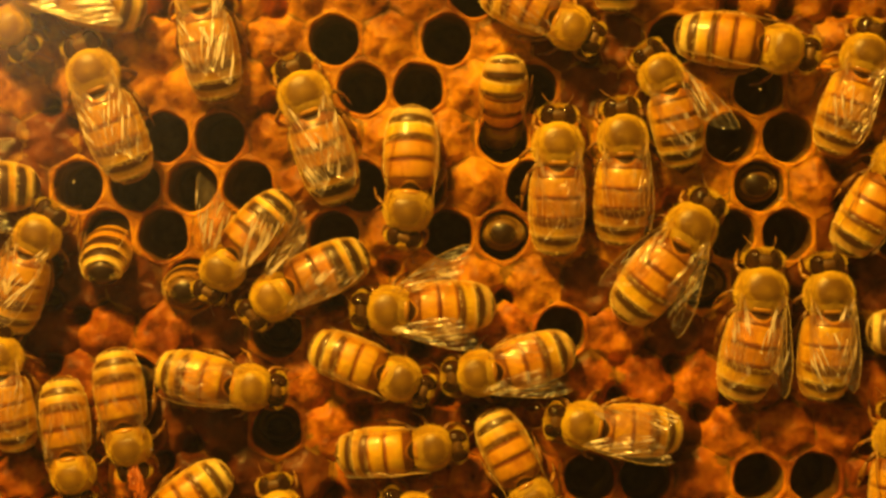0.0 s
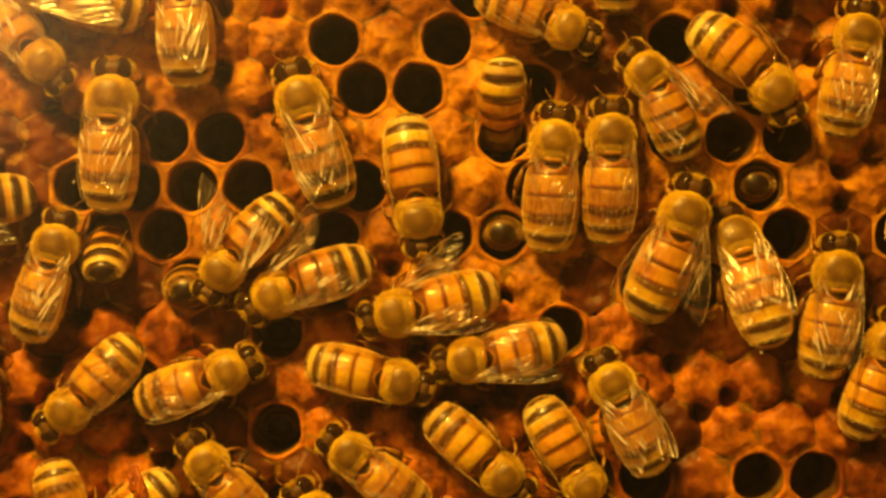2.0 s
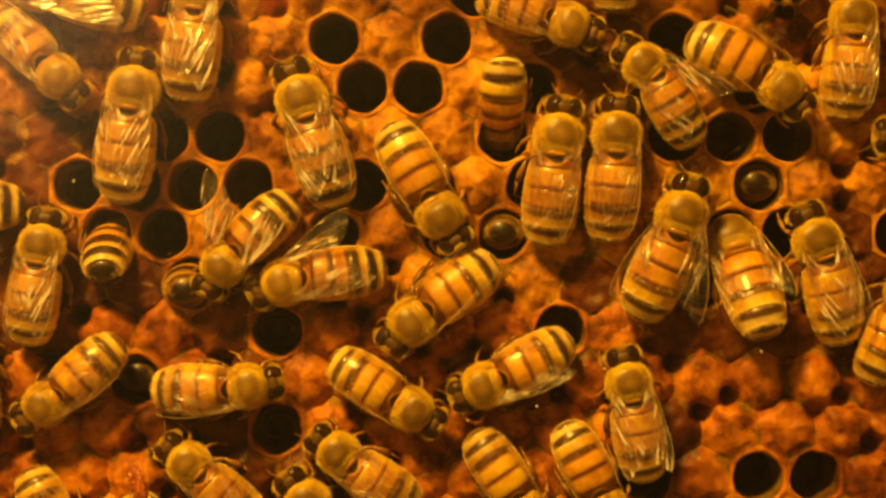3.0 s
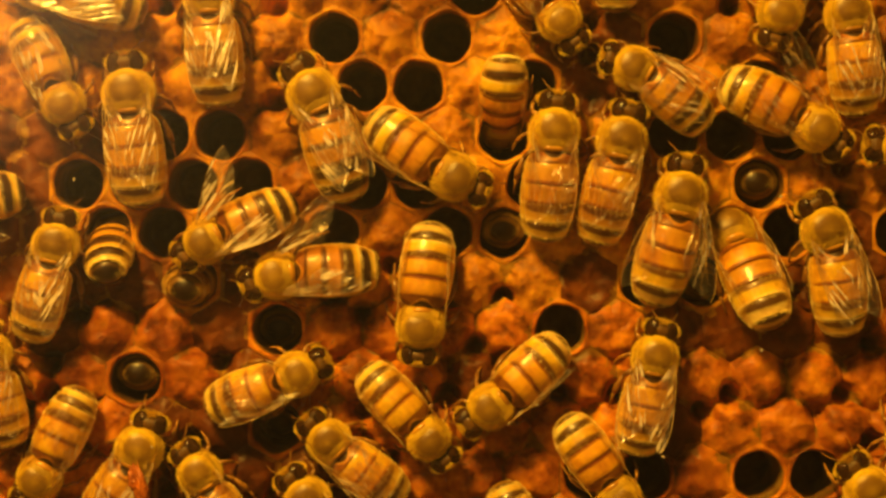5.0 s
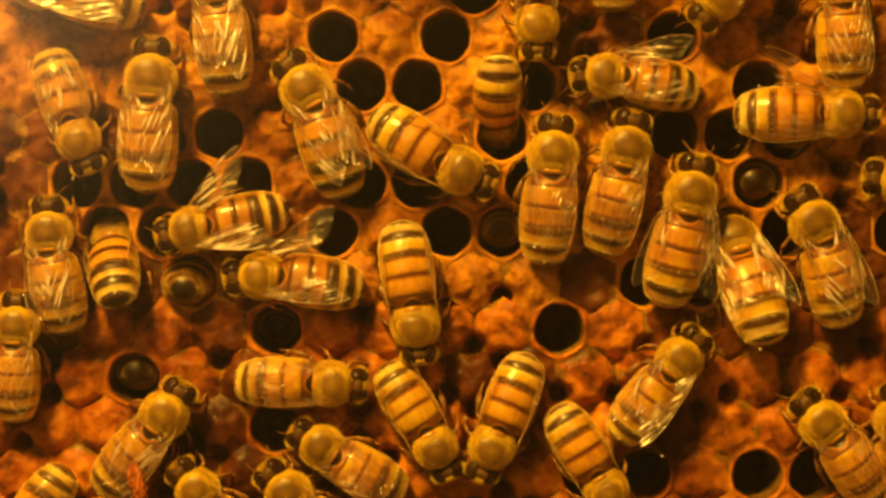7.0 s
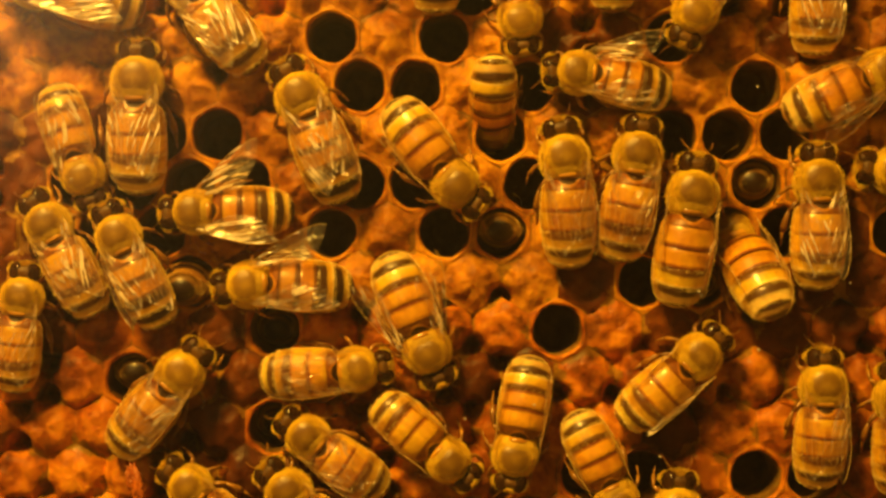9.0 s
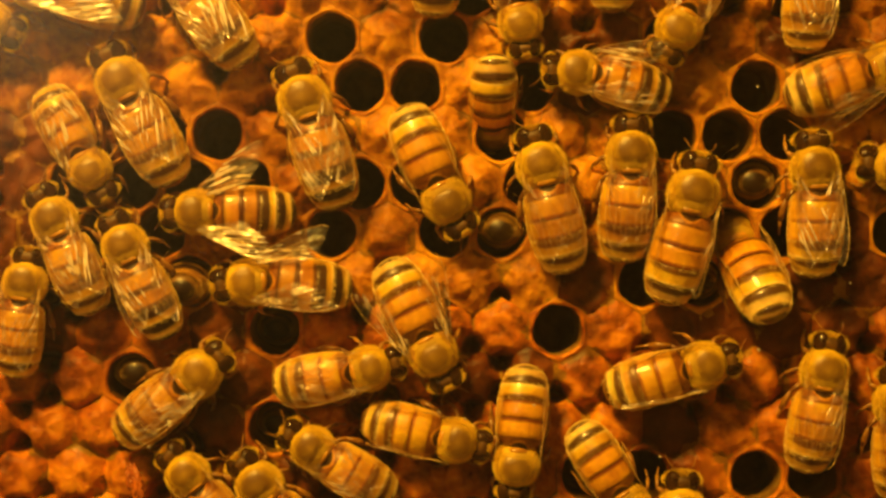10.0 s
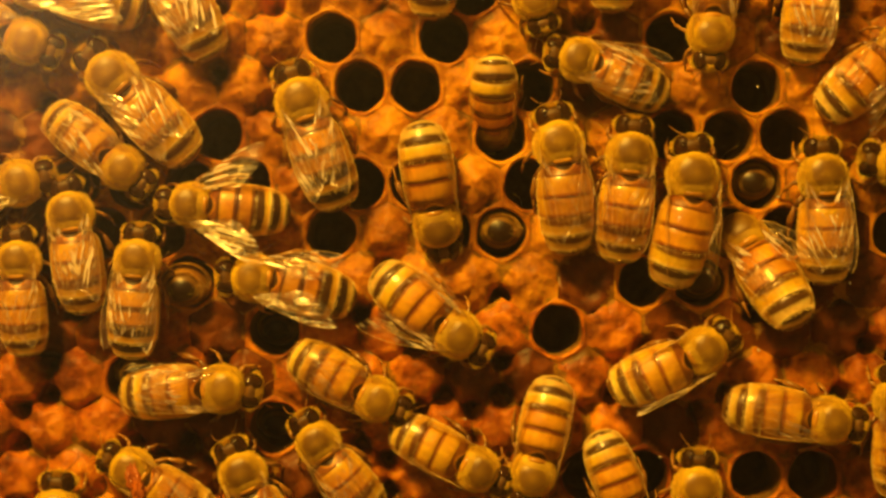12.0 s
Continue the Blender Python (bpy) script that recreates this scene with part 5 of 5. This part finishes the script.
    # amber worker honey bee with soft brown bands on capped comb
    crawl(lowfour, [(0, -2.63, -24.28, 153), (0.5, -3.71, -23.45, 149), (1, -5.22, -21.74, 144), (1.5, -7.30, -19.99, 144), (2, -8.42, -18.80, 142), (2.5, -9.03, -18.76, 148), (3, -9.51, -18.84, 143), (3.2, -9.92, -18.79, 144), (4.8, -10.10, -17.83, 133), (5, -10.40, -17.84, 136), (5.5, -10.80, -18.29, 139), (6, -11.04, -18.61, 146), (6.5, -10.85, -18.46, 148), (7, -10.95, -18.42, 148), (7.2, -10.99, -18.68, 154), (8.8, -11.75, -17.49, 140), (9, -12.10, -17.44, 142), (9.5, -11.64, -17.90, 143), (10, -11.69, -18.42, 148), (10.5, -12.35, -18.52, 152), (11, -12.33, -18.76, 147), (11.5, -11.80, -18.96, 137), (12, -11.16, -17.98, 124)])
    bend(lowfour, [(0, 11), (1, 11), (1.5, 2), (2, 1), (3, -2), (5, -6), (6, -4), (6.5, -0), (7, -1), (9, -2), (10, 1), (11, -2), (12, -5)])
    # amber worker honey bee with soft brown bands on capped comb
    crawl(sider, [(0, -17.66, -12.64, -7), (0.5, -17.18, -12.27, 4), (1, -18.30, -12.26, 4), (1.5, -19.44, -11.94, 10), (2, -19.84, -11.28, 23), (2.5, -18.13, -12.80, 7), (3, -17.96, -12.63, 7), (3.2, -17.62, -12.66, 7), (4.8, -13.67, -11.39, 25), (5, -13.48, -11.69, 24), (5.5, -12.87, -11.95, 27), (6, -11.88, -12.20, 29), (6.5, -11.77, -12.05, 25), (7, -10.16, -12.58, -2), (7.2, -9.62, -13.33, -6), (8.8, -7.80, -11.48, 3), (9, -7.71, -11.22, 6), (9.5, -7.67, -11.48, 11), (10, -6.57, -11.15, 13), (10.5, -6.86, -13.04, -4), (11, -7.07, -13.33, -11), (11.5, -6.56, -13.89, -16), (12, -5.89, -13.92, -27)])
    bend(sider, [(0, 4), (1, 0), (1.5, 1), (2, 4), (2.5, 7), (3, 5), (5, 3), (5.5, 6), (6, 7), (6.5, 3), (7, -2), (7.2, -2), (9, 2), (10, 2), (11, -1), (12, 2)])
    # amber worker honey bee with soft brown bands on capped comb
    crawl(lowleft, [(0, -28.70, -17.85, -80), (0.5, -29.20, -16.40, -80), (1, -30.26, -16.20, -89), (1.5, -31.30, -16.28, -94), (2, -34.28, -14.76, -141), (2.5, -34.76, -14.19, -144), (3, -36.35, -14.32, -145), (3.2, -37.37, -14.33, -150), (4.8, -36.54, -20.90, -118), (5, -36.89, -21.10, -121), (5.5, -37.98, -22.86, -121), (6, -40.32, -23.39, -139), (6.5, -40.85, -23.94, -146), (7, -39.67, -27.70, -131), (7.2, -39.63, -28.23, -129), (8.8, -42.26, -32.42, -117), (12, -45.35, -35.48, -117)])
    bend(lowleft, [(0, -1), (1.5, -4), (2, -9), (2.5, -7), (3, -7), (12, -7)])
    # amber worker honey bee with soft brown bands on capped comb
    crawl(lowcorner, [(0, -33.79, -20.44, -80), (0.5, -34.03, -21.04, -79), (1, -34.03, -21.94, -76), (1.5, -34.51, -25.22, -77), (2, -33.45, -27.71, -72), (2.5, -34.50, -27.77, -76), (3, -33.99, -28.05, -61), (3.2, -33.96, -28.37, -59), (4.8, -33.51, -33.35, -66), (12, -32.23, -39.52, -66)])
    # amber worker honey bee with soft brown bands on capped comb
    crawl(bottomone, [(0, -14.88, -23.91, 103), (0.5, -16.92, -22.64, 100), (1, -17.69, -22.14, 101), (1.5, -19.82, -21.27, 105), (2, -21.54, -19.68, 129), (2.5, -22.98, -19.96, 144), (3, -23.22, -19.72, 139), (3.2, -23.49, -19.52, 142), (4.8, -22.22, -20.72, 121), (5.5, -22.42, -21.00, 126), (6, -22.18, -21.50, 118), (6.5, -22.00, -21.48, 119), (7, -22.30, -22.40, 130), (7.2, -22.71, -21.86, 132), (8.8, -22.62, -22.23, 137), (9.5, -23.88, -20.94, 135), (10, -23.09, -20.89, 130), (10.5, -23.94, -20.83, 133), (11, -25.25, -20.57, 136), (11.5, -26.69, -20.52, 142), (12, -28.19, -20.41, 150)])
    bend(bottomone, [(0, -1), (2.5, -1), (3, 2), (11, 6), (12, 4)])
    # amber worker honey bee with soft brown bands on capped comb
    crawl(ascender, [(0, -29.91, -31.59, 71), (3.2, -29.10, -26.06, 65), (4.8, -28.25, -19.66, 70), (5, -27.77, -18.59, 66), (5.5, -27.47, -17.32, 59), (6, -26.40, -17.09, 51), (6.5, -25.47, -15.80, 55), (7, -25.42, -15.50, 55), (7.2, -24.48, -15.35, 54), (8.8, -24.50, -11.89, 54), (9, -23.81, -11.71, 51), (9.5, -22.92, -12.06, 41), (10, -22.27, -11.68, 39), (10.5, -21.29, -11.46, 38), (11, -20.42, -11.07, 38), (11.5, -20.46, -11.95, 17), (12, -19.99, -13.00, -2)])
    bend(ascender, [(0, 8), (5, 8), (5.5, 3), (6, 4), (6.5, 6), (7, 5), (9, 1), (10, -1), (11, -0), (11.5, -4), (12, -8)])
    # amber worker honey bee with soft brown bands on capped comb
    crawl(bottomtwo, [(0, -8.44, -29.24, 129), (1.5, -10.56, -25.55, 126), (2, -11.83, -24.28, 124), (3, -12.37, -23.32, 128), (4.8, -12.35, -23.23, 127), (6, -13.33, -23.03, 131), (7.2, -14.03, -22.65, 133), (8.8, -13.92, -22.47, 134), (9, -13.84, -22.45, 133), (9.5, -15.50, -22.16, 131), (10, -16.54, -21.86, 127), (11, -17.33, -21.24, 119), (12, -18.04, -20.82, 116)])
    # worker honey bee with black and cream bands on brown comb
    crawl(bottomtail, [(0, -26.93, -25.31, -145), (0.5, -27.30, -25.43, -141), (1, -27.90, -25.53, -139), (1.5, -29.61, -25.09, -143), (2, -31.56, -26.59, -140), (3, -33.00, -28.63, -142), (4.8, -34.97, -33.35, -135), (12, -37.28, -38.49, -135)])
    # amber worker honey bee with soft brown bands on capped comb
    crawl(descender, [(0, 32.67, 33.76, -96), (3.2, 31.64, 25.41, -96), (4.8, 30.97, 21.98, -103), (5, 30.82, 21.47, -104), (5.5, 30.00, 21.30, -100), (6, 28.80, 21.28, -104), (6.5, 28.22, 21.58, -118), (7, 25.49, 22.77, -131), (7.2, 24.53, 22.60, -134), (8.8, 23.31, 22.01, -122), (9, 23.33, 21.48, -114), (9.5, 22.75, 21.47, -126), (10, 21.81, 20.02, -117), (10.5, 22.29, 20.21, -118), (11, 23.56, 21.30, -95), (11.5, 24.28, 20.52, -92), (12, 24.70, 19.59, -93)])
    # amber worker honey bee with soft brown bands on capped comb
    crawl(toptail, [(0, 15.73, 31.04, 92), (12, 15.70, 30.95, 91)])
    # amber worker honey bee with soft brown bands on capped comb
    crawl(toptwo, [(0, -0.46, 36.09, 88), (7.2, -0.33, 34.80, 88), (8.8, -0.23, 31.03, 89), (12, -0.49, 30.64, 88)])
    # amber worker honey bee with soft brown bands on capped comb
    crawl(latecomer, [(0, -53.45, 1.10, 6), (7.2, -50.27, 2.40, 9), (9, -46.56, 3.97, 9), (11, -42.74, 5.01, 13), (11.5, -40.41, 5.27, 11), (12, -38.57, 5.81, 14)])
    # amber worker honey bee with soft brown bands on capped comb
    crawl(lateup, [(0, -54.54, 26.72, -22), (7.2, -49.27, 24.41, -22), (9, -44.91, 21.79, -24), (10, -41.31, 20.52, -24), (10.5, -39.45, 19.61, -25), (11, -38.74, 19.41, -19), (12, -37.86, 18.80, -22)])
    # amber worker honey bee with soft brown bands on capped comb
    crawl(leftedge, [(0, -40.42, -10.02, 99), (0.5, -40.96, -9.52, 101), (1, -40.97, -9.03, 103), (1.5, -41.32, -8.41, 108), (2, -43.41, -8.99, 96), (3.2, -43.39, -8.78, 96), (4.8, -41.40, -10.56, 97), (5, -41.45, -9.91, 101), (5.5, -41.87, -8.53, 93), (6, -41.35, -8.70, 95), (6.5, -39.49, -7.97, 86), (7, -38.89, -7.46, 87), (7.2, -39.13, -7.32, 88), (8.8, -37.96, -4.94, 82), (9, -38.24, -4.76, 83), (9.5, -37.93, -3.84, 80), (10, -37.96, -3.39, 82), (10.5, -38.54, -2.80, 92), (11, -38.57, -2.11, 94), (11.5, -38.54, -1.46, 92), (12, -38.55, -1.38, 93)])
    # amber worker honey bee with soft brown bands on capped comb
    crawl(bottomthree, [(0, 23.96, -37.94, 87), (7.2, 22.03, -29.46, 87), (8.8, 21.62, -24.36, 87), (9.5, 21.87, -24.03, 87), (10, 22.03, -24.21, 88), (10.5, 23.16, -23.85, 87), (11, 23.26, -22.37, 87), (11.5, 23.26, -22.37, 87), (12, 23.46, -22.18, 88)])
    # amber worker honey bee with soft brown bands on capped comb
    crawl(bottomfour, [(0, -35.67, -41.55, 84), (9, -34.41, -34.06, 85), (11, -34.51, -28.39, 86), (11.5, -34.82, -25.30, 87), (12, -35.03, -24.20, 88)])


motions()
